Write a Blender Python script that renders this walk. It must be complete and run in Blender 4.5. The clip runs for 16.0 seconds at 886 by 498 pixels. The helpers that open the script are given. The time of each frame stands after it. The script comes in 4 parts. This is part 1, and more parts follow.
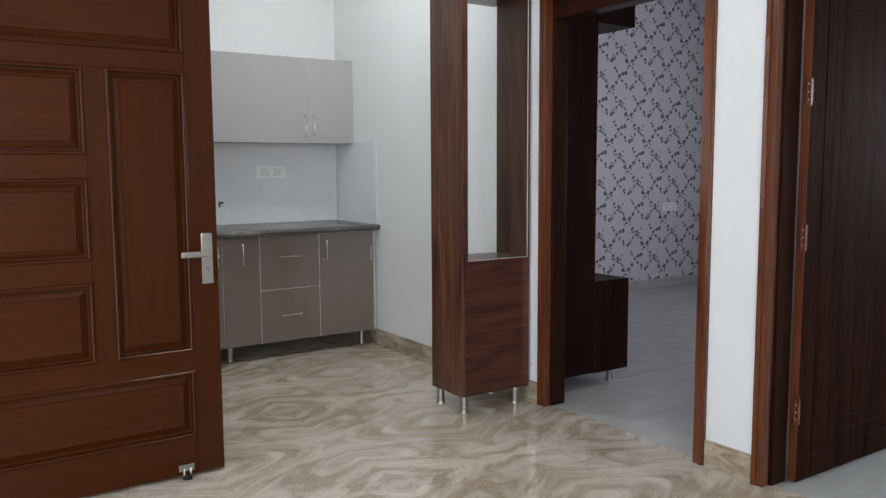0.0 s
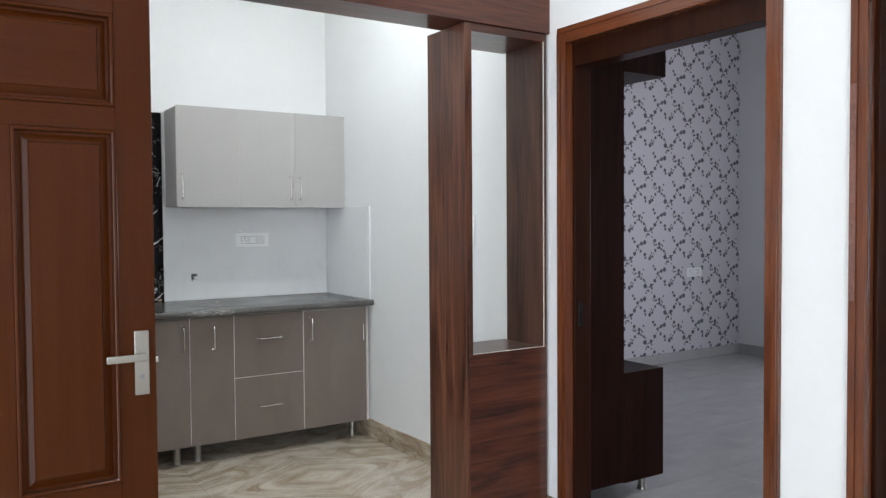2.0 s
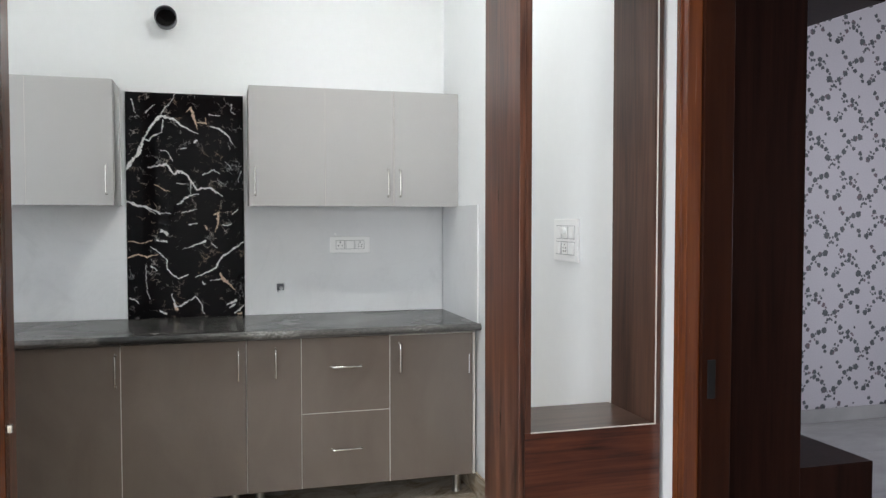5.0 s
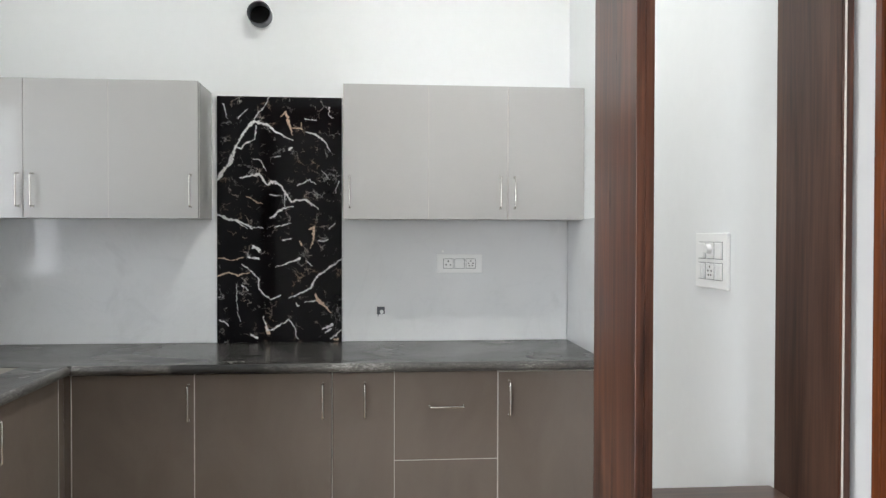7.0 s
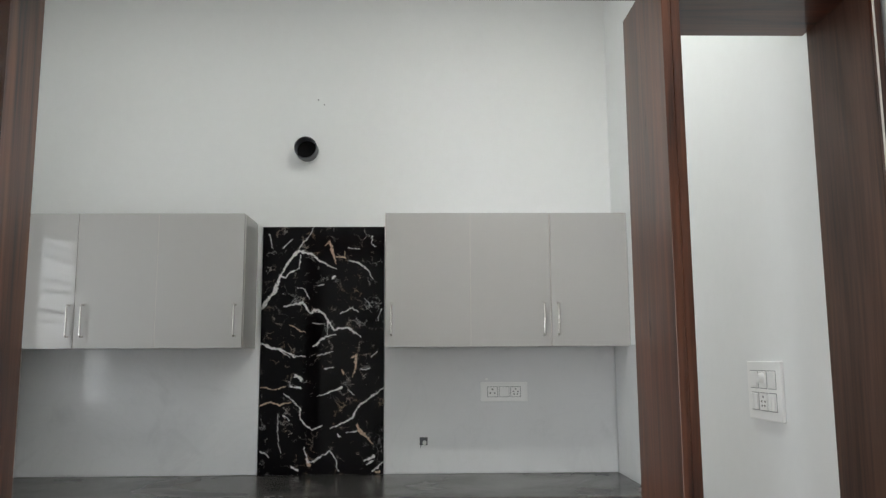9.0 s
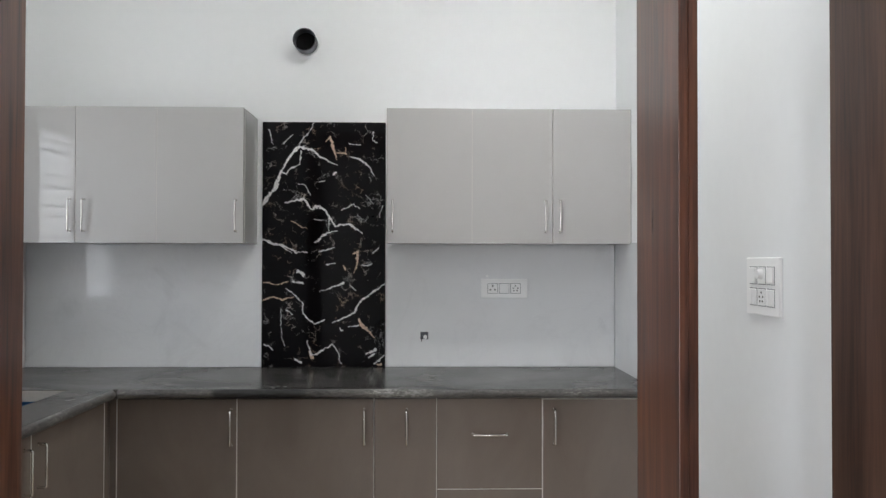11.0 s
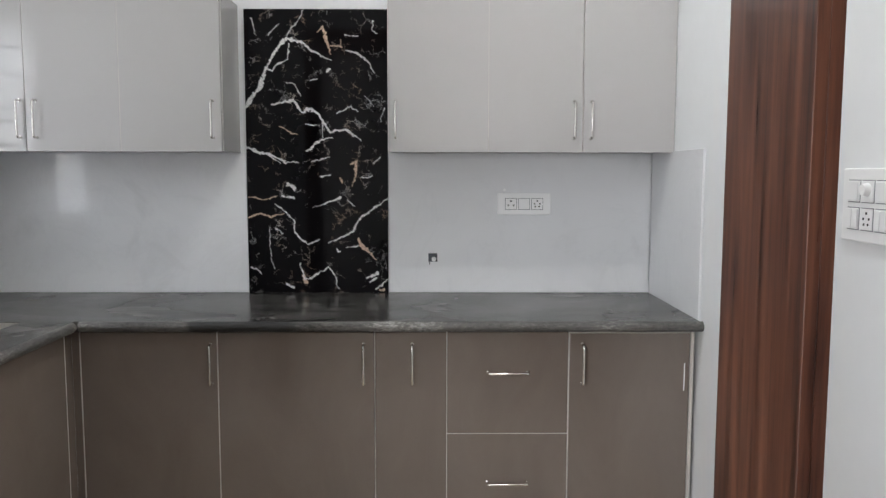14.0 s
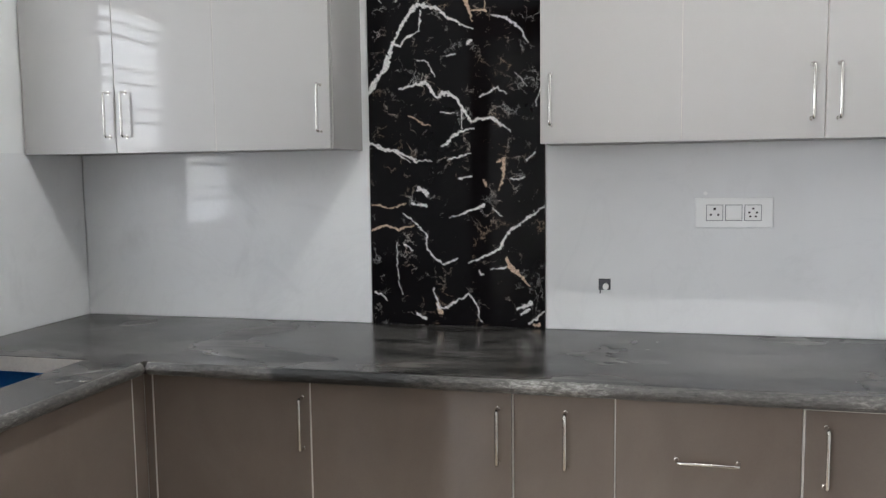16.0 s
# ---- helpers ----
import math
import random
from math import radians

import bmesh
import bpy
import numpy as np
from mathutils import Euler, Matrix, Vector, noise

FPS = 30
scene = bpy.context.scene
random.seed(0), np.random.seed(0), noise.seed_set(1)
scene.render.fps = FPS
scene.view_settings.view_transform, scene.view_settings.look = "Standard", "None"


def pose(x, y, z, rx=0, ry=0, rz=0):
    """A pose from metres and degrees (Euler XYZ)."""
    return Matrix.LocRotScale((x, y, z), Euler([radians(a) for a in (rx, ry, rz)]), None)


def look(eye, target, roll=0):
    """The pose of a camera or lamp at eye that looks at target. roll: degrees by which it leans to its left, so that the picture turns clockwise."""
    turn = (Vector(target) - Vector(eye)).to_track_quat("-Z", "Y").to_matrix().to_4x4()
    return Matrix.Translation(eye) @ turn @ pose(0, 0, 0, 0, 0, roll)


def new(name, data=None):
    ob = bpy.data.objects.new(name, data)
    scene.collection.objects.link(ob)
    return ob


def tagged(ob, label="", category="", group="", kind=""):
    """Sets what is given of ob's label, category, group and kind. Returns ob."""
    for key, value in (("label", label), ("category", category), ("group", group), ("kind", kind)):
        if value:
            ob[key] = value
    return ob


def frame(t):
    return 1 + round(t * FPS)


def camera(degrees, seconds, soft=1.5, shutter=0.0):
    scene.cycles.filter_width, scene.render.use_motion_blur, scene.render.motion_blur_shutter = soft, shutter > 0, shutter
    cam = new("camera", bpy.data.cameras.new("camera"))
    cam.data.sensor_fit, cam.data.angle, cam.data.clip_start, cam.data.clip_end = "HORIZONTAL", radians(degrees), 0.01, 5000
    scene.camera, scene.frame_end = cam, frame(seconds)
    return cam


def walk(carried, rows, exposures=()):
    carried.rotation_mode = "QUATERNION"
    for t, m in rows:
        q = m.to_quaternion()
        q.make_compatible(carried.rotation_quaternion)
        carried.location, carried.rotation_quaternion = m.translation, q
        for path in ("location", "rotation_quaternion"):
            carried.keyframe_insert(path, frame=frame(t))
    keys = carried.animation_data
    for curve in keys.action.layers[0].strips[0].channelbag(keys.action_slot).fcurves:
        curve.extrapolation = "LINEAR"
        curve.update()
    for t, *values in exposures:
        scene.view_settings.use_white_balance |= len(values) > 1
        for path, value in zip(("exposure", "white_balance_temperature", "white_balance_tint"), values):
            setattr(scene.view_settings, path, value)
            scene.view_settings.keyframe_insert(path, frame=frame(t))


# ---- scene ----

cam = camera(58.4, 16.0, soft=1.35)
PATH = [
    (0, (-1.068, -5.745, 1.257), (0.033, -4.087, 1.057), -0.3),
    (0.5, (-1.018, -5.571, 1.301), (0.082, -3.909, 1.14), -0.3),
    (1, (-0.97, -5.473, 1.333), (0.125, -3.804, 1.207), -0.5),
    (1.5, (-0.822, -5.324, 1.35), (0.28, -3.657, 1.273), -0.4),
    (2, (-0.651, -5.18, 1.346), (0.439, -3.505, 1.281), -0.4),
    (2.5, (-0.49, -5.001, 1.345), (0.589, -3.318, 1.285), -0.3),
    (3, (-0.286, -4.879, 1.352), (0.745, -3.167, 1.288), -0.4),
    (3.5, (-0.098, -4.75, 1.367), (0.887, -3.011, 1.301), -0.4),
    (4, (0.092, -4.587, 1.362), (0.969, -2.791, 1.293), -0.4),
    (4.5, (0.247, -4.532, 1.377), (0.969, -2.668, 1.309), -0.0),
    (4.7, (0.338, -4.522, 1.387), (0.985, -2.631, 1.315), -0.0),
    (6.8, (0.759, -3.935, 1.373), (0.958, -1.946, 1.31), 0.2),
    (7, (0.759, -3.927, 1.374), (0.932, -1.935, 1.344), 0.1),
    (7.5, (0.784, -3.912, 1.378), (0.883, -1.917, 1.476), -0.0),
    (8, (0.794, -3.899, 1.399), (0.851, -1.913, 1.628), -0.2),
    (8.2, (0.795, -3.904, 1.397), (0.847, -1.925, 1.679), -0.3),
    (10.3, (0.794, -3.893, 1.39), (0.837, -1.907, 1.616), -0.2),
    (10.5, (0.795, -3.892, 1.387), (0.837, -1.899, 1.552), -0.1),
    (11, (0.793, -3.889, 1.375), (0.839, -1.89, 1.406), 0.1),
    (11.5, (0.781, -3.892, 1.365), (0.84, -1.895, 1.273), 0.3),
    (12, (0.788, -3.899, 1.355), (0.849, -1.911, 1.153), 0.4),
    (12.5, (0.795, -3.891, 1.354), (0.855, -1.906, 1.115), 0.4),
    (13, (0.785, -3.815, 1.366), (0.845, -1.829, 1.133), 0.3),
    (13.5, (0.78, -3.605, 1.371), (0.821, -1.616, 1.16), 0.2),
    (14, (0.798, -3.403, 1.376), (0.82, -1.413, 1.184), 0.1),
    (14.5, (0.852, -3.186, 1.344), (0.811, -1.193, 1.181), -0.1),
    (15, (0.872, -2.993, 1.335), (0.744, -1.004, 1.174), -0.3),
    (15.5, (0.856, -2.79, 1.365), (0.607, -0.813, 1.189), -0.3),
    (16, (0.887, -2.603, 1.365), (0.416, -0.668, 1.183), -0.7),
]
EXPOSURE = [
    (0, 0.08, 6300, 11), (0.5, 0.25, 6250, 11), (1, 0.42, 6250, 10), (2, 0.48, 6250, 10), (3.5, 0.56, 6350, 11), (4.7, 0.58, 6400, 11),
    (7, 0.64, 6500, 11), (7.5, 0.34, 6550, 9), (8, 0.06, 6600, 9), (10.3, 0.07, 6550, 12), (11, 0.32, 6450, 13), (12, 0.68, 6150, 13),
    (12.5, 0.76, 6100, 13), (13.5, 0.57, 6350, 14), (14, 0.47, 6450, 14), (15, 0.44, 6450, 14), (16, 0.68, 6450, 13),
]
walk(cam, [(t, look(e, g, r)) for t, e, g, r in PATH], exposures=EXPOSURE)

# ---- world and lights ----
world = bpy.data.worlds.new("sky")
scene.world = world
world.use_nodes = True
wn = world.node_tree.nodes
sky = wn.new("ShaderNodeTexSky")
sky.sky_type = "NISHITA"
sky.sun_disc = False
sky.sun_elevation = radians(48)
sky.sun_rotation = radians(200)
wn["Background"].inputs[1].default_value = 0.1
world.node_tree.links.new(sky.outputs[0], wn["Background"].inputs[0])
sun_data = bpy.data.lights.new("sun", "SUN")
sun_data.energy, sun_data.angle, sun_data.color = 2.5, radians(0.6), (1.0, 0.95, 0.88)
sun = new("sun", sun_data)
sun.matrix_world = look((-3, 12, 20), (0, 0, 0))


def area_light(name, eye, target, w, h, power, color):
    data = bpy.data.lights.new(name, "AREA")
    data.shape, data.size, data.size_y = "RECTANGLE", w, h
    data.energy, data.color = power, color
    ob = new(name, data)
    ob.matrix_world = look(eye, target)
    return ob


DAY = (0.9, 0.955, 1.0)
# daylight in the openings: entrance door, kitchen window, added room openings
area_light("entrance_daylight", (-1.36, -3.02, 1.04), (0, -3.02, 1.04), 0.92, 2.05, 18, DAY)
# the rear hall opening is unseen, added to brighten the kitchen's right side
area_light("hall_added_daylight", (-1.725, -7.24, 1.5), (-1.0, 0, 1.4), 1.2, 1.45, 66, DAY)
area_light("kitchen_window_daylight", (-1.205, -0.965, 1.607), (0, -0.965, 1.607), 0.45, 0.9, 6, DAY)
# bedroom and back room openings are unseen, added to light these rooms
area_light("bedroom_added_light", (6.57, -2.7, 1.6), (2, -2.2, 1.2), 1.2, 1.2, 29, (0.91, 0.9, 1.0))
area_light("back_room_added_light", (6.57, -4.6, 1.6), (2, -4.8, 1.0), 1.0, 1.2, 62, DAY)


def disc_light(name, x, y, z, power, color):
    data = bpy.data.lights.new(name, "AREA")
    data.shape, data.size = "DISK", 0.16
    data.energy, data.color = power, color
    ob = new(name, data)
    ob.matrix_world = look((x, y, z), (x, y + 0.001, 0))
    return ob


COOL = (0.965, 1.0, 0.975)
for lx, ly, lp in ((-0.6, -1.05, 3.4), (1.1, -1.4, 15)):
    disc_light("downlight", lx, ly, 3.325, lp, COOL)
# hall pair: unseen, added to brighten the hall and the kitchen fronts
for lx, ly, lp in ((0.5, -3.2, 8), (0.3, -5.6, 7)):
    disc_light("downlight", lx, ly, 3.325, lp, (1.0, 0.97, 0.92))


# ---- materials ----
class Nodes:
    """A short way to write node trees."""

    def __init__(self, name):
        self.m = bpy.data.materials.new(name)
        self.m.use_nodes = True
        self.t = self.m.node_tree
        self.b = self.t.nodes["Principled BSDF"]

    def n(self, kind, **ins):
        nd = self.t.nodes.new(kind)
        for k, v in ins.items():
            self.put(nd.inputs[k.replace("_", " ")], v)
        return nd

    def put(self, sock, v):
        if isinstance(v, bpy.types.NodeSocket):
            self.t.links.new(v, sock)
        else:
            sock.default_value = v

    def math(self, op, a, b=0.0, clamp=False):
        nd = self.t.nodes.new("ShaderNodeMath")
        nd.operation, nd.use_clamp = op, clamp
        self.put(nd.inputs[0], a)
        self.put(nd.inputs[1], b)
        return nd.outputs[0]

    def coords(self, scale=(1, 1, 1), space="Object", rot=(0, 0, 0)):
        c = self.t.nodes.new("ShaderNodeTexCoord")
        turn = self.t.nodes.new("ShaderNodeMapping")
        turn.inputs["Rotation"].default_value = rot
        self.t.links.new(c.outputs[space], turn.inputs[0])
        mp = self.t.nodes.new("ShaderNodeMapping")
        mp.inputs["Scale"].default_value = scale
        self.t.links.new(turn.outputs[0], mp.inputs[0])
        return mp.outputs[0]

    def world(self, scale=(1, 1, 1), rot=(0, 0, 0)):
        g = self.t.nodes.new("ShaderNodeNewGeometry")
        mp = self.t.nodes.new("ShaderNodeMapping")
        mp.inputs["Scale"].default_value = scale
        mp.inputs["Rotation"].default_value = rot
        self.t.links.new(g.outputs["Position"], mp.inputs[0])
        return mp.outputs[0]

    def noise(self, vec, scale, detail=4.0, rough=0.55, dist=0.0):
        nd = self.n("ShaderNodeTexNoise", Scale=scale, Detail=detail, Roughness=rough, Distortion=dist)
        self.put(nd.inputs["Vector"], vec)
        return nd.outputs["Fac"]

    def ramp(self, fac, stops):
        nd = self.t.nodes.new("ShaderNodeValToRGB")
        el = nd.color_ramp.elements
        while len(el) < len(stops):
            el.new(0.5)
        for e, (p, c) in zip(el, stops):
            e.position, e.color = p, (*c, 1) if len(c) == 3 else c
        self.put(nd.inputs[0], fac)
        return nd.outputs[0]

    def mix(self, fac, a, b, blend="MIX"):
        nd = self.t.nodes.new("ShaderNodeMix")
        nd.data_type, nd.blend_type = "RGBA", blend
        self.put(nd.inputs[0], fac)
        self.put(nd.inputs[6], (*a, 1) if isinstance(a, tuple) else a)
        self.put(nd.inputs[7], (*b, 1) if isinstance(b, tuple) else b)
        return nd.outputs[2]

    def bump(self, height, strength, dist=0.002):
        nd = self.n("ShaderNodeBump", Strength=strength, Distance=dist)
        self.put(nd.inputs["Height"], height)
        self.t.links.new(nd.outputs[0], self.b.inputs["Normal"])

    def done(self, color, rough=0.5, metal=0.0, spec=0.5, coat=0.0):
        self.put(self.b.inputs["Base Color"], (*color, 1) if isinstance(color, tuple) else color)
        self.put(self.b.inputs["Roughness"], rough)
        self.put(self.b.inputs["Metallic"], metal)
        self.b.inputs["Specular IOR Level"].default_value = spec
        if coat:
            self.b.inputs["Coat Weight"].default_value = coat
            self.b.inputs["Coat Roughness"].default_value = 0.06
        return self.m


def shade(c, f):
    return tuple(min(1, v * f) for v in c)


def plain(name, c, rough, metal=0.0, var=0.12, scale=9.0, bump=0.05, spec=0.5, coat=0.0):
    k = Nodes(name)
    w = k.world()
    big = k.noise(w, scale * 0.18, 3)
    fine = k.noise(w, scale * 6, 5)
    f = k.math("ADD", k.math("MULTIPLY", big, 0.6), k.math("MULTIPLY", fine, 0.4))
    col = k.ramp(f, [(0.3, shade(c, 1 - var)), (0.7, shade(c, 1 + var))])
    r = k.math("ADD", rough - 0.04, k.math("MULTIPLY", big, 0.08), True)
    if bump:
        k.bump(fine, bump)
    return k.done(col, r, metal, spec, coat)


def wood(name, dark, mid, light, axis, rough=0.32, coat=0.15, fine=1.0, spec=0.5, relief=0.08):
    """Veneer with streaks along the given axis."""
    k = Nodes(name)
    s = {"x": (0.9, 14, 14), "y": (14, 0.9, 14), "z": (14, 14, 0.9)}[axis]
    w = k.world(s)
    f = {"x": (3, 95 * fine, 95 * fine), "y": (95 * fine, 3, 95 * fine), "z": (95 * fine, 95 * fine, 3)}[axis]
    broad = k.noise(w, 1.0, 5, 0.6, 1.4)
    streak = k.noise(k.world(f), 1.0, 4, 0.6, 0.2)
    v = k.math("ADD", k.math("MULTIPLY", broad, 0.62), k.math("MULTIPLY", streak, 0.38))
    col = k.ramp(v, [(0.36, dark), (0.47, mid), (0.62, light)])
    k.bump(streak, relief, 0.001)
    return k.done(col, k.math("ADD", rough - 0.06, k.math("MULTIPLY", streak, 0.12)), 0, spec, coat)


M = {}
M["wall"] = plain("white_emulsion", (0.83, 0.84, 0.84), 0.6, var=0.02, scale=4, bump=0.04)
M["ceiling"] = plain("ceiling_paint", (0.82, 0.82, 0.81), 0.8, var=0.015)
M["cab_light"] = plain("light_grey_acrylic", (0.46, 0.45, 0.44), 0.05, var=0.012, scale=3, bump=0.0, spec=0.32)
tk = Nodes("taupe_acrylic_wiped")
tw = tk.noise(tk.world((1.5, 1.5, 0.7)), 2.6, 5, 0.6, 0.8)
tf = tk.noise(tk.world(), 420, 2, 0.6)
tc = tk.ramp(tk.math("ADD", tk.math("MULTIPLY", tw, 0.7), tk.math("MULTIPLY", tf, 0.3)), [(0.35, (0.182, 0.147, 0.124)), (0.65, (0.216, 0.178, 0.152))])
M["cab_dark"] = tk.done(tc, tk.math("ADD", 0.02, tk.math("MULTIPLY", tw, 0.28)), 0, 0.5)
M["carcass"] = plain("grey_board", (0.34, 0.32, 0.31), 0.4, var=0.03)
M["edge"] = plain("pale_edge_band", (0.63, 0.59, 0.54), 0.35, var=0.05)
M["steel"] = plain("brushed_steel", (0.4, 0.385, 0.35), 0.34, 1.0, var=0.04, scale=30, bump=0.02)
M["chrome"] = plain("polished_steel", (0.7, 0.68, 0.64), 0.14, 1.0, var=0.03, bump=0.0)
M["plastic"] = plain("white_plastic", (0.91, 0.91, 0.9), 0.3, var=0.01, bump=0.0)
M["seam"] = plain("grey_gap", (0.25, 0.25, 0.26), 0.6, var=0.02, bump=0.0)
M["black"] = plain("dark_void", (0.012, 0.011, 0.011), 0.7, var=0.1, spec=0.2)
M["pvc"] = plain("grey_pvc", (0.075, 0.08, 0.09), 0.45, var=0.08)
M["walnut_z"] = wood("walnut_upright", (0.012, 0.0038, 0.002), (0.07, 0.0235, 0.0122), (0.15, 0.057, 0.03), "z", 0.3, 0.08)
M["walnut_x"] = wood("walnut_level", (0.014, 0.004, 0.0022), (0.068, 0.018, 0.009), (0.135, 0.043, 0.021), "x", 0.3, 0.08)
M["walnut_y"] = wood("dusty_walnut_shelf", (0.035, 0.018, 0.0125), (0.078, 0.043, 0.031), (0.125, 0.075, 0.056), "x", 0.3, 0.0)
M["walnut_d"] = wood("dusty_walnut_upright", (0.018, 0.0072, 0.0044), (0.056, 0.024, 0.015), (0.1, 0.049, 0.032), "z", 0.42, 0.0)
M["teak_z"] = wood("varnished_teak_upright", (0.042, 0.0098, 0.0016), (0.047, 0.0112, 0.0018), (0.053, 0.013, 0.0021), "z", 0.2, 0.0, spec=0.2, relief=0.02)
M["teak_x"] = wood("varnished_teak_level", (0.042, 0.0098, 0.0016), (0.047, 0.0112, 0.0018), (0.053, 0.013, 0.0021), "x", 0.2, 0.0, spec=0.2, relief=0.02)
M["frame_z"] = wood("varnished_frame_upright", (0.075, 0.0185, 0.0055), (0.12, 0.031, 0.009), (0.165, 0.046, 0.0135), "z", 0.25, 0.3)
M["frame_y"] = wood("varnished_frame_level", (0.07, 0.017, 0.005), (0.115, 0.029, 0.0085), (0.16, 0.045, 0.013), "y", 0.25, 0.3)
M["wenge"] = wood("dark_laminate", (0.011, 0.0038, 0.0024), (0.017, 0.0058, 0.0037), (0.024, 0.0085, 0.0055), "z", 0.4, 0.0, spec=0.06)
M["dark_door"] = wood("dark_stained_door", (0.014, 0.005, 0.0034), (0.027, 0.01, 0.0067), (0.042, 0.017, 0.011), "z", 0.5, 0.0, spec=0.01)
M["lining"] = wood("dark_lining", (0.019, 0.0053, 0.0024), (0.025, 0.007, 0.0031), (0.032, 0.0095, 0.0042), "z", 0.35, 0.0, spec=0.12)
M["blue"] = plain("blue_film", (0.01, 0.10, 0.26), 0.35, var=0.3, scale=20)
M["cut"] = plain("raw_stone_cut", (0.42, 0.38, 0.33), 0.7, var=0.15, scale=20)
M["mortar"] = plain("tile_grout", (0.42, 0.39, 0.35), 0.8, var=0.1)
M["grout_grey"] = plain("grey_grout", (0.44, 0.44, 0.43), 0.7, var=0.06)
M["film"] = plain("scuffed_film", (0.17, 0.075, 0.055), 0.2, var=0.5, scale=16, bump=0.5)
M["ground"] = plain("dry_ground", (0.3, 0.28, 0.25), 0.9, var=0.25, scale=2)
M["bars"] = plain("painted_iron", (0.05, 0.045, 0.04), 0.5, var=0.1)


def make_tile_white():
    k = Nodes("white_glazed_tile")
    w = k.world()
    cloud = k.noise(w, 1.6, 5, 0.6, 0.6)
    vein = k.noise(k.world((1, 1, 1), (0, 0.5, 0)), 2.2, 6, 0.65, 1.6)
    line = k.math("MULTIPLY", k.math("SUBTRACT", 1, k.math("MULTIPLY", k.math("ABSOLUTE", k.math("SUBTRACT", vein, 0.5)), 40), True), 0.07)
    col = k.ramp(cloud, [(0.3, (0.775, 0.78, 0.785)), (0.7, (0.835, 0.84, 0.845))])
    # faint smudges left by hands and cement
    smudge = k.math("MULTIPLY", k.math("SUBTRACT", k.noise(w, 3.5, 4, 0.55, 1.0), 0.6), 1.3, True)
    col = k.mix(smudge, k.mix(line, col, (0.55, 0.55, 0.56)), (0.42, 0.42, 0.42))
    return k.done(col, k.math("ADD", 0.03, k.math("MULTIPLY", smudge, 0.4)), 0, 0.27)


def make_black_marble():
    """Polished black stone; the attribute "vein" holds how far each spot belongs to a white and to a gold vein."""
    k = Nodes("black_gold_marble")
    w = k.world()
    grain = k.noise(w, 190, 4, 0.65)
    base = k.ramp(k.noise(w, 3, 5), [(0.3, (0.0025, 0.0025, 0.003)), (0.75, (0.008, 0.007, 0.008))])
    vein = k.n("ShaderNodeAttribute")
    vein.attribute_name = "vein"
    sep = k.n("ShaderNodeSeparateColor")
    k.put(sep.inputs[0], vein.outputs["Color"])
    # a web of hair-thin broken veins in patches
    warp = k.n("ShaderNodeTexNoise", Scale=14.0, Detail=6.0, Roughness=0.7)
    k.put(warp.inputs["Vector"], w)
    off = k.n("ShaderNodeVectorMath")
    off.operation = "MULTIPLY_ADD"
    k.put(off.inputs[0], warp.outputs["Color"])
    off.inputs[1].default_value = (0.11, 0.11, 0.11)
    k.put(off.inputs[2], w)
    vor = k.n("ShaderNodeTexVoronoi", Scale=19.0)
    vor.feature = "DISTANCE_TO_EDGE"
    k.put(vor.inputs["Vector"], off.outputs[0])
    line = k.math("SUBTRACT", 1, k.math("MULTIPLY", vor.outputs["Distance"], 15), True)
    patch = k.math("MULTIPLY", k.math("SUBTRACT", k.noise(w, 11, 5, 0.65), 0.52), 9, True)
    web = k.math("MULTIPLY", k.math("MULTIPLY", k.math("POWER", line, 2.0), patch), k.math("MULTIPLY", grain, 1.5), True)
    c = k.mix(web, base, k.ramp(k.noise(w, 6, 2), [(0.45, (0.55, 0.54, 0.53)), (0.62, (0.5, 0.37, 0.27))]))
    c = k.mix(sep.outputs[1], c, k.ramp(grain, [(0.36, (0.3, 0.2, 0.14)), (0.5, (0.66, 0.5, 0.37))]))
    c = k.mix(sep.outputs[0], c, k.ramp(grain, [(0.36, (0.4, 0.39, 0.39)), (0.5, (0.8, 0.79, 0.78))]))
    return k.done(c, 0.05, 0, 0.13)


def make_granite():
    k = Nodes("dusty_dark_granite")
    w = k.world()
    band = k.noise(k.world((1.4, 5, 5)), 1.5, 5, 0.6, 0.5)
    grain = k.noise(w, 260, 3, 0.7)
    dust = k.noise(w, 2.2, 4, 0.6, 0.4)
    wipe = k.noise(k.world((2.2, 6.5, 1)), 1.6, 4, 0.55, 1.0)
    c = k.ramp(k.math("ADD", k.math("MULTIPLY", band, 0.75), k.math("MULTIPLY", grain, 0.25)), [(0.32, (0.028, 0.026, 0.0245)), (0.45, (0.062, 0.058, 0.0545)), (0.58, (0.09, 0.085, 0.08)), (0.72, (0.12, 0.114, 0.107))])
    film = k.ramp(wipe, [(0.42, (0.36, 0.36, 0.37)), (0.56, (1.22, 1.2, 1.18))])
    c = k.mix(1.0, c, film, "MULTIPLY")
    r = k.math("ADD", 0.16, k.math("MULTIPLY", k.math("SUBTRACT", dust, 0.3), 0.4), True)
    return k.done(c, r, 0, 0.3)


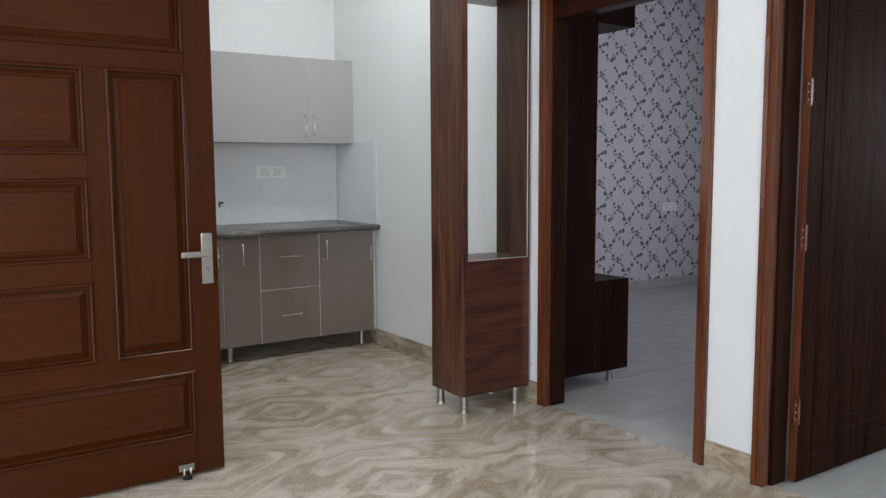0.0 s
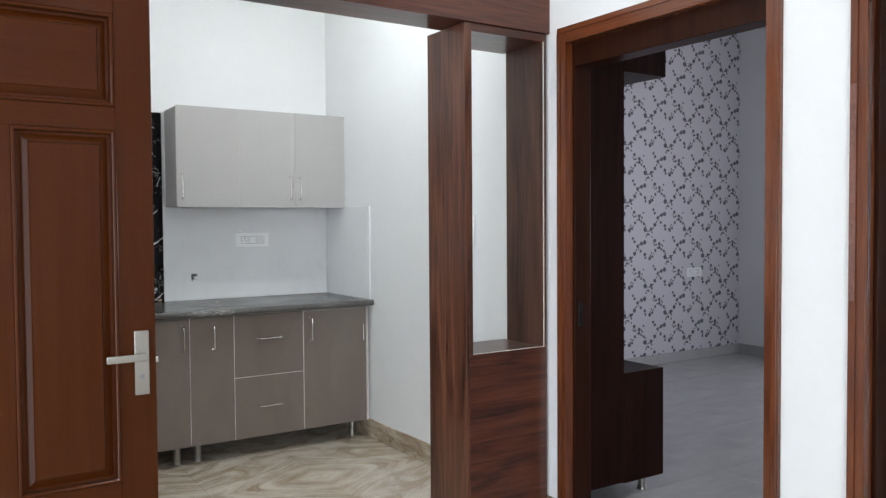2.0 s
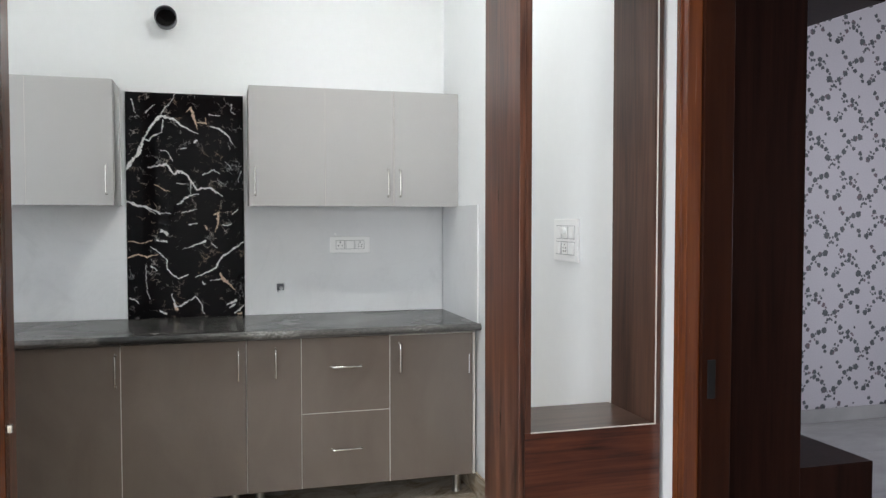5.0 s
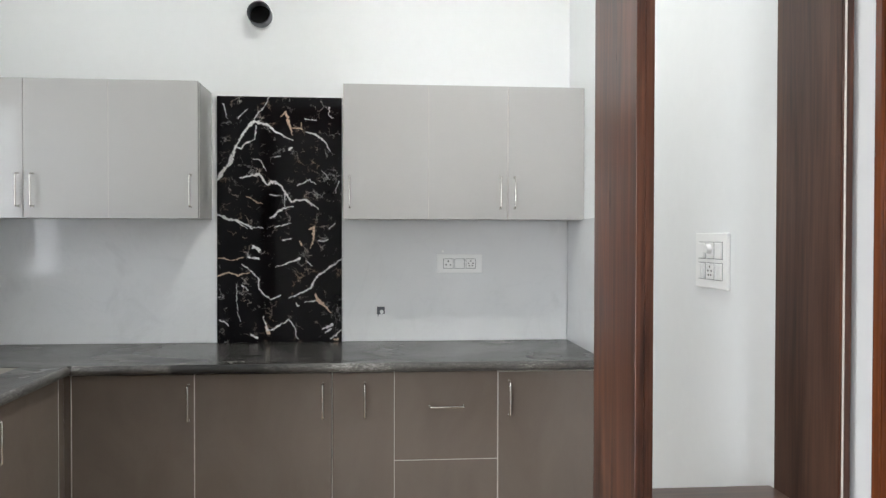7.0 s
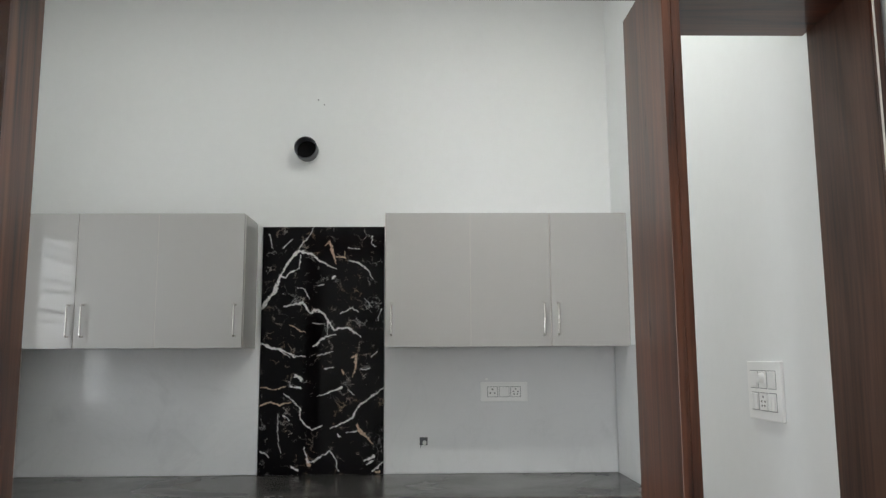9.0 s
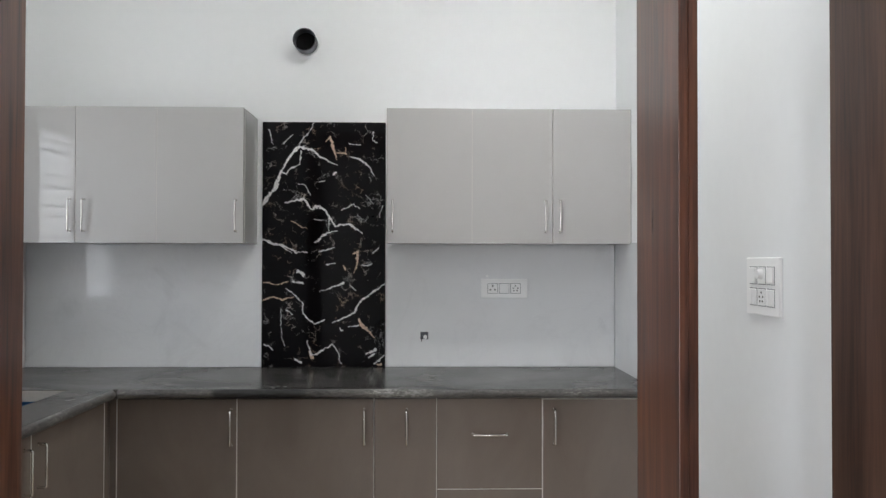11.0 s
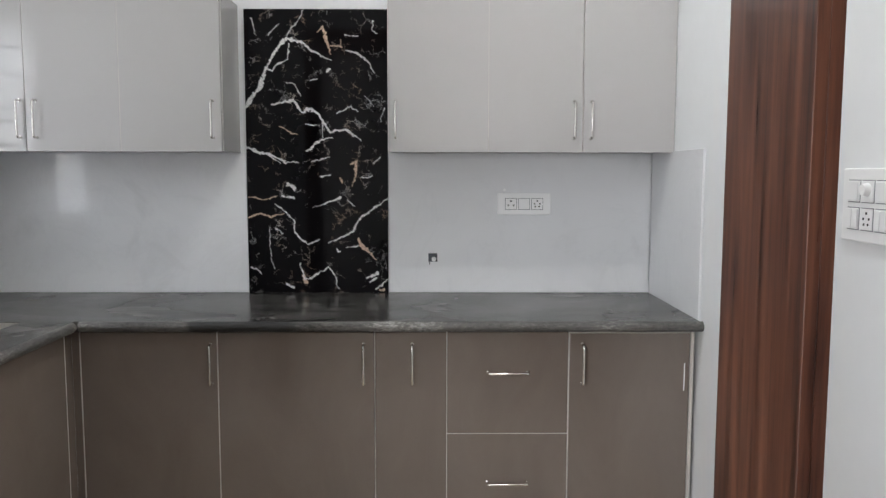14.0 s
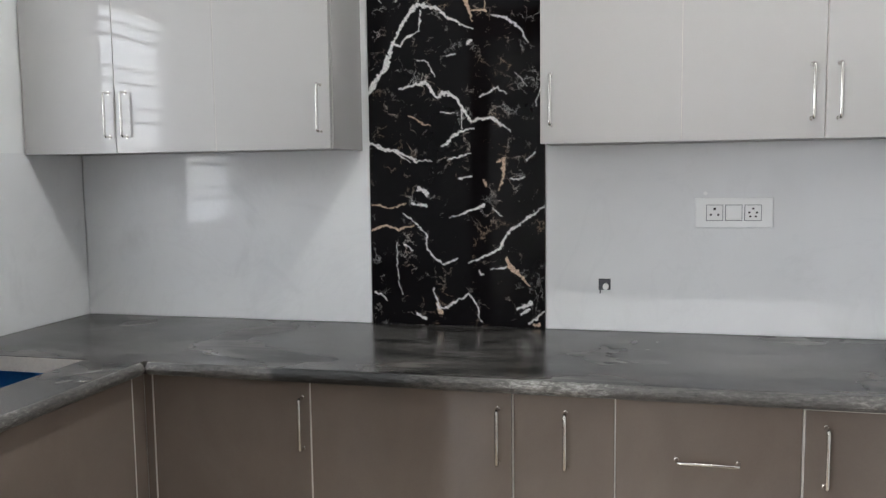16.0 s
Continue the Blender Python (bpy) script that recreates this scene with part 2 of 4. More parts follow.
def make_granite_edge():
    k = Nodes("rough_granite_edge")
    w = k.world()
    big = k.noise(w, 2.4, 3, 0.6)
    chip = k.noise(k.world((1, 1, 3)), 55, 6, 0.75)
    c = k.ramp(k.math("ADD", k.math("MULTIPLY", big, 0.5), k.math("MULTIPLY", chip, 0.5)), [(0.38, (0.025, 0.024, 0.023)), (0.45, (0.07, 0.066, 0.062)), (0.56, (0.13, 0.123, 0.115)), (0.66, (0.4, 0.39, 0.37))])
    # a black stain left by a cutter, about 0.4 m long
    sep = k.n("ShaderNodeSeparateXYZ")
    k.put(sep.inputs[0], w)
    away = k.math("ABSOLUTE", k.math("SUBTRACT", sep.outputs[0], 0.13))
    stain = k.math("SUBTRACT", 1.35, k.math("ADD", k.math("MULTIPLY", away, 5.5), k.math("MULTIPLY", k.noise(w, 14, 4), 0.5)), True)
    c = k.mix(k.math("MULTIPLY", stain, 4.5, True), c, (0.012, 0.012, 0.012))
    k.bump(chip, 0.6, 0.004)
    return k.done(c, 0.45)


def make_floor_marble():
    """Printed marble: flowing bands across each tile, mirrored from tile to tile by the objects."""
    k = Nodes("beige_marble_tile")
    o = k.coords((1, 1, 1), "Object", (0, 0, 0.7))
    st = k.coords((1.15, 3.0, 1), "Object", (0, 0, 0.68))
    flow = k.noise(st, 1.7, 7, 0.58, 1.9)
    # the prints differ from tile to tile
    drift = k.noise(k.world((1, 1, 1)), 1.9, 3, 0.5, 0.6)
    flow = k.math("ADD", flow, k.math("MULTIPLY", k.math("SUBTRACT", drift, 0.5), 0.4))
    fine = k.noise(k.coords((2.2, 9, 1), "Object", (0, 0, 0.68)), 2.2, 6, 0.62, 1.8)
    v = k.math("ADD", k.math("MULTIPLY", flow, 0.83), k.math("MULTIPLY", fine, 0.17))
    c = k.ramp(v, [(0.3, (0.28, 0.22, 0.15)), (0.41, (0.42, 0.35, 0.265)), (0.49, (0.51, 0.44, 0.36)), (0.62, (0.63, 0.565, 0.485))])
    # agate bands: each has one sharp dark edge that fades out
    saw = k.math("FRACT", k.math("MULTIPLY", k.math("ADD", flow, k.math("MULTIPLY", fine, 0.16)), 4.2))
    band = k.ramp(saw, [(0.0, (0.6, 0.54, 0.45)), (0.07, (0.78, 0.73, 0.66)), (0.3, (1.0, 0.98, 0.96)), (1.0, (1.05, 1.045, 1.04))])
    c = k.mix(k.math("MULTIPLY", k.math("SUBTRACT", k.noise(o, 2.4, 3), 0.45), 5.0, True), c, k.mix(1.0, c, band, "MULTIPLY"))
    vein = k.noise(o, 4.5, 6, 0.6, 2.2)
    line = k.math("SUBTRACT", 1, k.math("MULTIPLY", k.math("ABSOLUTE", k.math("SUBTRACT", vein, 0.5)), 75), True)
    c = k.mix(k.math("MULTIPLY", line, 0.35), c, (0.14, 0.10, 0.065))
    return k.done(c, 0.07, 0, 0.5)


def make_floor_grey():
    k = Nodes("pale_grey_tile")
    f = k.noise(k.coords((1, 2, 1), "Object"), 2.5, 6, 0.6, 0.8)
    c = k.ramp(f, [(0.3, (0.40, 0.40, 0.39)), (0.7, (0.5, 0.5, 0.485))])
    return k.done(c, 0.2, 0, 0.5)


def make_skirting():
    k = Nodes("brown_marble_skirting")
    f = k.noise(k.world((2, 2, 6)), 3, 7, 0.65, 1.2)
    c = k.ramp(f, [(0.32, (0.24, 0.18, 0.12)), (0.5, (0.42, 0.335, 0.24)), (0.68, (0.6, 0.53, 0.43))])
    return k.done(c, 0.15)


def make_wallpaper():
    """Small heart-shaped leaves along a diamond trellis on lilac-white paper; the print repeats every 0.55 m, with a half drop."""
    k = Nodes("floral_wallpaper")
    w = k.world()
    sep = k.n("ShaderNodeSeparateXYZ")
    k.put(sep.inputs[0], w)
    # lattice coordinates: one sprig for each whole step
    a = k.math("DIVIDE", k.math("SUBTRACT", sep.outputs[0], 4.731), 0.553)
    b = k.math("DIVIDE", k.math("SUBTRACT", sep.outputs[2], 2.205), 0.54)
    st = k.n("ShaderNodeCombineXYZ")
    k.put(st.inputs[0], k.math("SUBTRACT", a, b))
    k.put(st.inputs[1], k.math("ADD", a, b))
    rough = k.n("ShaderNodeTexNoise", Scale=70.0, Detail=2.0)
    k.put(rough.inputs["Vector"], w)
    off = k.n("ShaderNodeVectorMath")
    off.operation = "MULTIPLY_ADD"
    k.put(off.inputs[0], rough.outputs["Color"])
    off.inputs[1].default_value = (0.068, 0.068, 0)
    k.put(off.inputs[2], st.outputs[0])
    near = None

    def leaves(*where):
        """Leaves at cm to the right and cm down from the sprig's middle, with a radius in mm."""
        nonlocal near
        for x, y, r in where:
            u, v = x / 55.3, -y / 54
            sub = k.n("ShaderNodeVectorMath")
            sub.operation = "SUBTRACT"
            k.put(sub.inputs[0], off.outputs[0])
            sub.inputs[1].default_value = (u - v + 0.034, u + v + 0.034, 0)
            wrap = k.n("ShaderNodeVectorMath")
            wrap.operation = "WRAP"
            k.put(wrap.inputs[0], sub.outputs[0])
            wrap.inputs[1].default_value = (0.5, 0.5, 0.5)
            wrap.inputs[2].default_value = (-0.5, -0.5, -0.5)
            size = k.n("ShaderNodeVectorMath")
            size.operation = "LENGTH"
            k.put(size.inputs[0], wrap.outputs[0])
            d = k.math("SUBTRACT", size.outputs[1], r / 360)
            near = d if near is None else k.math("MINIMUM", near, d)

    leaves((-0.3, -0.7, 17), (3.1, 0.7, 9), (-0.3, 2.7, 16), (2.6, 4.8, 13), (6.1, 6.6, 14), (-7.2, 0.2, 10), (-4.8, -0.2, 10))
    leaves((-6.9, -4.1, 17), (5.5, -3.7, 9), (-6.0, 5.7, 14), (-13.5, 13.0, 19), (-10.0, 11.3, 14), (-11.2, 7.9, 9), (7.8, 12.3, 22))
    leaves((15.9, 12.0, 18), (17.0, 15.0, 11), (10.0, 17.2, 9), (11.8, 16.6, 10), (13.2, 17.3, 8), (9.0, 19.1, 9), (16.8, 19.1, 9))
    leaves((21.1, 7.8, 19), (25.1, 1.0, 17), (21.1, -3.4, 15), (19.0, -6.6, 13), (29.4, 5.7, 15), (30.3, -1.4, 18), (34.6, -2.5, 21), (35.0, 8.9, 16), (35.8, 12.3, 13))
    leaves((4.3, 1.9, 7), (-3.2, 3.2, 8), (-9.0, -1.6, 7), (8.1, 8.6, 8), (10.6, 14.0, 7), (13.2, 13.6, 8), (18.6, 11.2, 8), (23.4, 4.6, 9), (27.0, 3.4, 7), (27.6, -0.4, 8), (-8.4, 8.8, 8), (-12.4, 10.2, 7))
    leaf = k.math("SUBTRACT", 0.5, k.math("MULTIPLY", near, 90), True)
    tone = k.noise(w, 17, 2)
    leafcol = k.ramp(tone, [(0.3, (0.028, 0.036, 0.042)), (0.55, (0.07, 0.085, 0.095)), (0.66, (0.14, 0.09, 0.11))])
    paper = k.ramp(k.noise(w, 90, 3), [(0.3, (0.61, 0.59, 0.62)), (0.7, (0.67, 0.65, 0.68))])
    k.bump(k.noise(w, 300, 2), 0.1, 0.001)
    return k.done(k.mix(k.math("MULTIPLY", leaf, 0.93), paper, leafcol), 0.55)


M["tile_white"] = make_tile_white()
M["black_marble"] = make_black_marble()
M["granite"] = make_granite()
M["granite_edge"] = make_granite_edge()
M["floor_marble"] = make_floor_marble()
M["floor_grey"] = make_floor_grey()
M["skirting"] = make_skirting()
M["wallpaper"] = make_wallpaper()
glow = Nodes("lamp_diffuser")
glow.b.inputs["Emission Color"].default_value = (1, 0.95, 0.86, 1)
glow.b.inputs["Emission Strength"].default_value = 6
M["glow"] = glow.done((0.8, 0.8, 0.8), 0.5)


# ---- mesh helpers ----
def add_box(bm, x0, x1, y0, y1, z0, z1, bevel=0.0, seg=2):
    r = bmesh.ops.create_cube(bm, size=1)
    vs = r["verts"]
    for v in vs:
        v.co = Vector((x0 + (v.co.x + 0.5) * (x1 - x0), y0 + (v.co.y + 0.5) * (y1 - y0), z0 + (v.co.z + 0.5) * (z1 - z0)))
    if bevel:
        es = list({e for v in vs for e in v.link_edges})
        bmesh.ops.bevel(bm, geom=es, offset=bevel, segments=seg, affect="EDGES", profile=0.5)
    return bm


def box(x0, x1, y0, y1, z0, z1, bevel=0.0, seg=2):
    return add_box(bmesh.new(), x0, x1, y0, y1, z0, z1, bevel, seg)


def add_rod(bm, a, b, r, n=20, r2=None):
    a, b = Vector(a), Vector(b)
    m = Matrix.Translation((a + b) / 2) @ (b - a).to_track_quat("Z", "Y").to_matrix().to_4x4()
    bmesh.ops.create_cone(bm, cap_ends=True, segments=n, radius1=r, radius2=r if r2 is None else r2, depth=(b - a).length, matrix=m)
    return bm


def rod(a, b, r, n=20, r2=None):
    return add_rod(bmesh.new(), a, b, r, n, r2)


ORIGIN = {}


def thing(name, at, label, category, group="", kind=""):
    ob = new(name)
    ob.empty_display_size = 0.1
    ob.location = at
    ORIGIN[ob] = Vector(at)
    return tagged(ob, label, category, group, kind)


def part(name, bm, material, parent, label="", smooth=True, sharp=20):
    """One mesh object under a thing or a part; the bmesh is in world metres."""
    cs = [v.co for v in bm.verts]
    mid = Vector([(min(c[i] for c in cs) + max(c[i] for c in cs)) / 2 for i in range(3)])
    bmesh.ops.translate(bm, verts=bm.verts, vec=-mid)
    me = bpy.data.meshes.new(name)
    bm.normal_update()
    bm.to_mesh(me)
    bm.free()
    me.materials.append(material)
    if smooth:
        me.shade_smooth()
        me.set_sharp_from_angle(angle=radians(sharp))
    ob = new(name, me)
    ORIGIN[ob] = mid
    if parent is not None:
        ob.parent = parent
        ob.location = mid - ORIGIN[parent]
    else:
        ob.location = mid
    return tagged(ob, label)


def structure(name, bm, material, label, category):
    return tagged(part(name, bm, material, None, smooth=False), label, category, kind="structure")


# ---- the plan ----
XL, XR, XB = -1.145, 1.737, 1.852      # kitchen left wall, right wall, its bedroom side
YF, YP, YB = -2.41, -2.21, 0.0         # portal front and back, kitchen back wall
H = 3.35
FL = -0.036                            # finished floor
HX, HY = -2.45, -7.2                   # hall left and rear walls
BX, BY = 6.5, 0.10                    # bedroom far walls
D1 = (-2.475, -3.582)                    # bedroom door frame, outer edges
D2 = (-3.818, -4.85)                    # second door frame, outer edges
DH = 2.21


def walls():
    ws = {}
    ws["back"] = structure("wall_back", box(XL - 0.12, XR, YB, YB + 0.12, FL - 0.06, H), M["wall"], "white painted kitchen wall above glossy tiles", "wall")
    bm = bmesh.new()
    add_box(bm, XR, XB, BY, D1[0], FL - 0.06, H)
    add_box(bm, XR, XB, D1[1], D1[0], DH, H)
    add_box(bm, XR, XB, D2[0], D1[1], FL - 0.06, H)
    add_box(bm, XR, XB, D2[1], D2[0], DH, H)
    add_box(bm, XR, XB, HY, D2[1], FL - 0.06, H)
    ws["right"] = structure("wall_right", bm, M["wall"], "white painted wall with two door openings", "wall")
    bm = bmesh.new()
    wy0, wy1, wz0, wz1 = -1.2, -0.73, 1.145, 2.07
    add_box(bm, XL - 0.12, XL, wy1, YB, FL - 0.06, H)
    add_box(bm, XL - 0.12, XL, YP, wy0, FL - 0.06, H)
    add_box(bm, XL - 0.12, XL, wy0, wy1, FL - 0.06, wz0)
    add_box(bm, XL - 0.12, XL, wy0, wy1, wz1, H)
    ws["left"] = structure("wall_left", bm, M["wall"], "white painted kitchen wall with a small barred window", "wall")
    bm = bmesh.new()
    add_box(bm, XL - 0.12, -0.105, YF + 0.025, YP, FL - 0.06, H)
    add_box(bm, -0.11, XR, YF, YP, 2.362, H)
    structure("wall_portal", bm, M["wall"], "white painted wall over and beside the wooden portal", "wall")
    bm = bmesh.new()
    add_box(bm, -1.32, -1.2, -2.48, YF + 0.025, FL - 0.06, H)
    add_box(bm, -1.32, -1.2, -3.56, -2.48, 2.16, H)
    add_box(bm, -1.32, -1.2, -4.2, -3.56, FL - 0.06, H)
    add_box(bm, HX, -1.32, -4.2, -4.08, FL - 0.06, H)
    add_box(bm, HX - 0.12, HX, HY, -4.08, FL - 0.06, H)
    structure("wall_entrance", bm, M["wall"], "white painted hall wall with the entrance opening", "wall")
    # rear opening is unseen, added to let the hall light in
    bm = bmesh.new()
    for a in ((HX, -2.35, FL - 0.06, H), (-1.1, XR, FL - 0.06, H), (-2.35, -1.1, FL - 0.06, 0.75), (-2.35, -1.1, 2.25, H)):
        add_box(bm, a[0], a[1], HY - 0.12, HY, a[2], a[3])
    structure("wall_rear", bm, M["wall"], "plain white rear hall wall with an unseen opening added for light", "wall")
    # bedroom and back room
    ws["paper"] = structure("wall_bedroom", box(XB, BX, BY, BY + 0.12, FL - 0.06, H), M["wallpaper"], "bedroom wall with floral sprig wallpaper", "wall")
    bm = bmesh.new()
    for a, b in ((BY + 0.12, -2.1), (-3.3, -4.1), (-5.1, HY)):
        add_box(bm, BX, BX + 0.12, b, a, FL - 0.06, H)
    # two unseen openings, added for the lamps of the rooms
    for a, b in ((-2.1, -3.3), (-4.1, -5.1)):
        add_box(bm, BX, BX + 0.12, b, a, FL - 0.06, 1.0)
        add_box(bm, BX, BX + 0.12, b, a, 2.2, H)
    structure("wall_far", bm, M["wall"], "plain white bedroom wall", "wall")
    structure("wall_between_rooms", box(XB, BX, -3.75, -3.65, FL - 0.06, H), M["wall"], "white wall between the two rooms", "wall")
    structure("wall_back_room", box(XB, BX, HY - 0.12, HY, FL - 0.06, H), M["wall"], "white wall of the back room", "wall")
    structure("ceiling", box(HX - 0.12, BX + 0.12, HY - 0.12, BY + 0.12, H, H + 0.12), M["ceiling"], "plain white ceiling", "ceiling")
    structure("ground", box(-400, 400, -400, 400, -0.4, -0.16), M["ground"], "dry bare ground outside the house", "ground")
    return ws


W = walls()


def skirting(name, x0, x1, y0, y1, h=0.082, material="skirting"):
    structure(name, box(x0, x1, y0, y1, FL, h, 0.002, 1), M[material], "brown marble skirting along the wall" if material == "skirting" else "grey tile skirting along the wall", "baseboard")


skirting("baseboard", XR - 0.012, XR, D1[0] + 0.005, -0.005)
skirting("baseboard", XR - 0.012, XR, D2[0] + 0.002, D1[1] - 0.002)
skirting("baseboard", XR - 0.012, XR, HY, D2[1] - 0.002)
skirting("baseboard", XB, BX, BY - 0.012, BY, 0.06, "floor_grey")
skirting("baseboard", BX - 0.012, BX, -3.6, BY - 0.013, 0.06, "floor_grey")


# ---- kitchen wall tiles ----
def wall_tile(x0, x1, y0, y1, z0, z1, material, parent, label=""):
    return part("tile", box(x0, x1, y0, y1, z0, z1, 0.0012, 1), M[material], parent, label)


CT = 0.86      # top of the counter
wall_tile(-1.134, -0.001, -0.009, -0.0005, CT, 1.459, "tile_white", W["back"], "glossy white wall tile")
wall_tile(0.603, 1.7255, -0.009, -0.0005, CT, 1.459, "tile_white", W["back"], "glossy white wall tile")
wall_tile(XR - 0.010, XR - 0.0005, -0.655, -0.0105, CT - 0.01, 1.459, "tile_white", W["right"], "glossy white wall tile")
wall_tile(XL + 0.0005, XL + 0.010, -0.60, -0.0105, CT, 1.459, "tile_white", W["left"], "glossy white wall tile")
wall_tile(XL + 0.0005, XL + 0.010, -2.19, -0.603, CT, 1.16, "tile_white", W["left"], "glossy white wall tile")


def soft_noise(x, y, size, seed):
    """Smooth values from 0 to 1 over a plane, with features of the given size."""
    grid = np.random.RandomState(seed).rand(256, 256)
    x, y = x / size + 40, y / size + 40
    i, j = np.floor(x).astype(int), np.floor(y).astype(int)
    f, g = x - i, y - j
    f, g = f * f * (3 - 2 * f), g * g * (3 - 2 * g)
    a, b, c, d = (grid[(i + m) % 256, (j + n) % 256] for m, n in ((0, 0), (1, 0), (0, 1), (1, 1)))
    return (a * (1 - f) + b * f) * (1 - g) + (c * (1 - f) + d * f) * g


def marble_slab():
    """A polished slab on the wall; its veins run through points in cm to the right, cm down and half width in mm."""
    x0, x1, z0, z1, front = 0.0015, 0.6005, CT, 2.054, -0.010
    nx, nz = 270, 536
    px, pz = np.meshgrid(np.linspace(0, (x1 - x0) * 100, nx), np.linspace(0, (z1 - z0) * 100, nz))
    u, v = px.copy(), pz.copy()
    for size, much, seed in ((3.2, 0.8, 1), (1.1, 0.65, 3), (0.45, 0.35, 5)):
        u += much * (soft_noise(px, pz, size, seed) - 0.5)
        v += much * (soft_noise(px, pz, size, seed + 1) - 0.5)
    uneven = 0.45 + 1.1 * soft_noise(px, pz, 0.8, 9)
    near = {"white": np.full(px.shape, 9.0), "gold": np.full(px.shape, 9.0)}

    def run(which, pts):
        for (ax, ay, aw), (bx, by, bw) in zip(pts, pts[1:]):
            dx, dy = bx - ax, by - ay
            t = np.clip(((u - ax) * dx + (v - ay) * dy) / (dx * dx + dy * dy), 0, 1)
            away = np.hypot(u - ax - t * dx, v - ay - t * dy) - (aw + (bw - aw) * t) / 11.5 * uneven
            near[which] = np.minimum(near[which], away)

    def white(*pts):
        run("white", pts)

    def gold(*pts):
        run("gold", pts)

    white((-0.2, 40.3, 8.1), (6.1, 32.2, 9.3), (8.9, 24.0, 5.2), (12.7, 17.3, 6.4), (17.9, 11.8, 7.0), (23.3, 13.2, 6.4), (27.3, 16.8, 4.6), (36.1, 20.6, 1.7))
    white((18.0, 10.5, 2.3), (22.1, 5.0, 1.7), (25.1, 0.3, 1.7))
    white((8.5, 24.0, 3.5), (11.6, 25.8, 3.5), (14.0, 22.3, 2.9), (17.8, 20.6, 2.3), (18.6, 13.9, 2.3))
    gold((31.2, 9.5, 3.5), (32.9, 7.1, 5.8), (34.2, 11.4, 8.1), (36.1, 17.9, 2.9))
    gold((34.2, 12.5, 4.6), (35.8, 15.2, 4.1), (40.2, 15.2, 4.1), (40.3, 12.2, 1.7))
    white((42.3, 16.6, 3.5), (47.0, 18.2, 3.5), (51.7, 22.0, 2.9), (54.4, 26.1, 1.7))
    white((10.7, 39.4, 2.3), (16.2, 38.6, 5.2), (20.5, 37.6, 7.5), (24.3, 43.1, 4.6), (26.3, 41.0, 7.0), (30.4, 43.1, 7.0), (32.4, 46.7, 4.1), (35.7, 50.8, 4.6), (42.6, 49.9, 5.2), (48.7, 54.6, 1.7))
    white((25.4, 58.7, 3.5), (28.9, 56.0, 2.9), (32.3, 53.9, 3.5), (36.4, 53.2, 2.9))
    white((32.1, 45.8, 2.3), (32.6, 53.2, 1.2))
    white((24.9, 47.5, 2.3), (29.6, 47.8, 1.2))
    white((-0.2, 57.3, 5.8), (3.6, 59.0, 5.8), (9.0, 59.8, 4.1), (13.8, 61.4, 4.6), (17.1, 63.7, 2.9), (21.9, 63.7, 1.7))
    white((9.0, 60.0, 2.9), (14.4, 63.7, 1.7))
    white((27.8, 63.4, 4.1), (34.7, 61.4, 1.7))
    white((38.6, 43.1, 2.9), (42.0, 41.7, 2.9), (44.4, 39.9, 3.5), (47.4, 42.4, 1.7))
    gold((44.2, 64.4, 2.3), (46.4, 63.0, 7.5), (46.1, 68.2, 3.5), (44.8, 73.9, 1.7))
    white((48.2, 69.5, 2.9), (51.2, 70.5, 3.5), (53.7, 69.3, 2.3))
    white((54.0, 64.1, 2.3), (56.8, 61.1, 2.3))
    white((17.4, 72.5, 7.0), (20.0, 74.6, 8.1))
    white((14.9, 77.7, 4.1), (19.7, 78.4, 5.2))
    white((27.8, 82.7, 1.2), (34.7, 80.4, 4.1), (39.5, 78.4, 5.8))
    white((60.1, 78.8, 4.6), (53.9, 82.9, 4.6), (48.3, 87.5, 4.1), (44.8, 92.4, 3.5), (37.9, 96.4, 4.1), (34.5, 97.4, 1.7))
    white((30.4, 96.4, 2.9), (26.2, 98.1, 4.1), (22.8, 96.7, 3.5), (19.7, 93.3, 2.9), (19.8, 88.6, 2.3), (16.8, 85.8, 1.7))
    gold((0.3, 86.9, 4.1), (5.1, 85.6, 4.6), (9.9, 87.2, 3.5), (15.4, 85.2, 1.7))
    gold((0.2, 78.4, 2.3), (7.3, 79.3, 2.9), (12.8, 77.7, 1.2))
    gold((46.9, 96.0, 2.3), (47.9, 98.8, 9.3), (51.6, 102.1, 5.2), (54.7, 105.5, 2.3))
    white((42.0, 100.1, 2.3), (46.8, 98.8, 2.9))
    white((22.0, 106.9, 2.3), (23.5, 113.3, 4.1), (26.7, 113.3, 2.9), (34.3, 108.3, 2.9), (37.1, 112.3, 2.3), (38.4, 117.8, 1.7))
    gold((22.9, 111.7, 4.6), (24.2, 114.4, 7.5))
    white((50.8, 112.6, 6.4), (55.2, 111.4, 7.5))
    white((52.2, 114.4, 3.5), (54.3, 113.3, 4.6))
    white((54.9, 117.8, 2.9), (59.8, 113.7, 2.9))
    gold((56.3, 118.4, 5.2), (57.9, 117.9, 4.6))
    white((34.6, 25.5, 5.8), (35.9, 24.5, 4.6))
    white((37.9, 100.1, 4.1), (38.8, 101.6, 4.6))
    white((16.3, 116.0, 3.5), (19.8, 117.1, 2.9))
    white((3.2, 4.3, 2.3), (5.1, 10.5, 1.7))
    white((9.8, 10.5, 1.7), (14.6, 6.4, 1.7))
    white((42.3, 10.5, 2.3), (47.7, 11.1, 1.7))
    white((54.3, 5.0, 2.3), (53.8, 8.4, 1.7), (55.9, 9.8, 2.3))
    white((17.7, 30.2, 1.7), (21.0, 30.8, 2.3), (23.0, 35.6, 1.7))
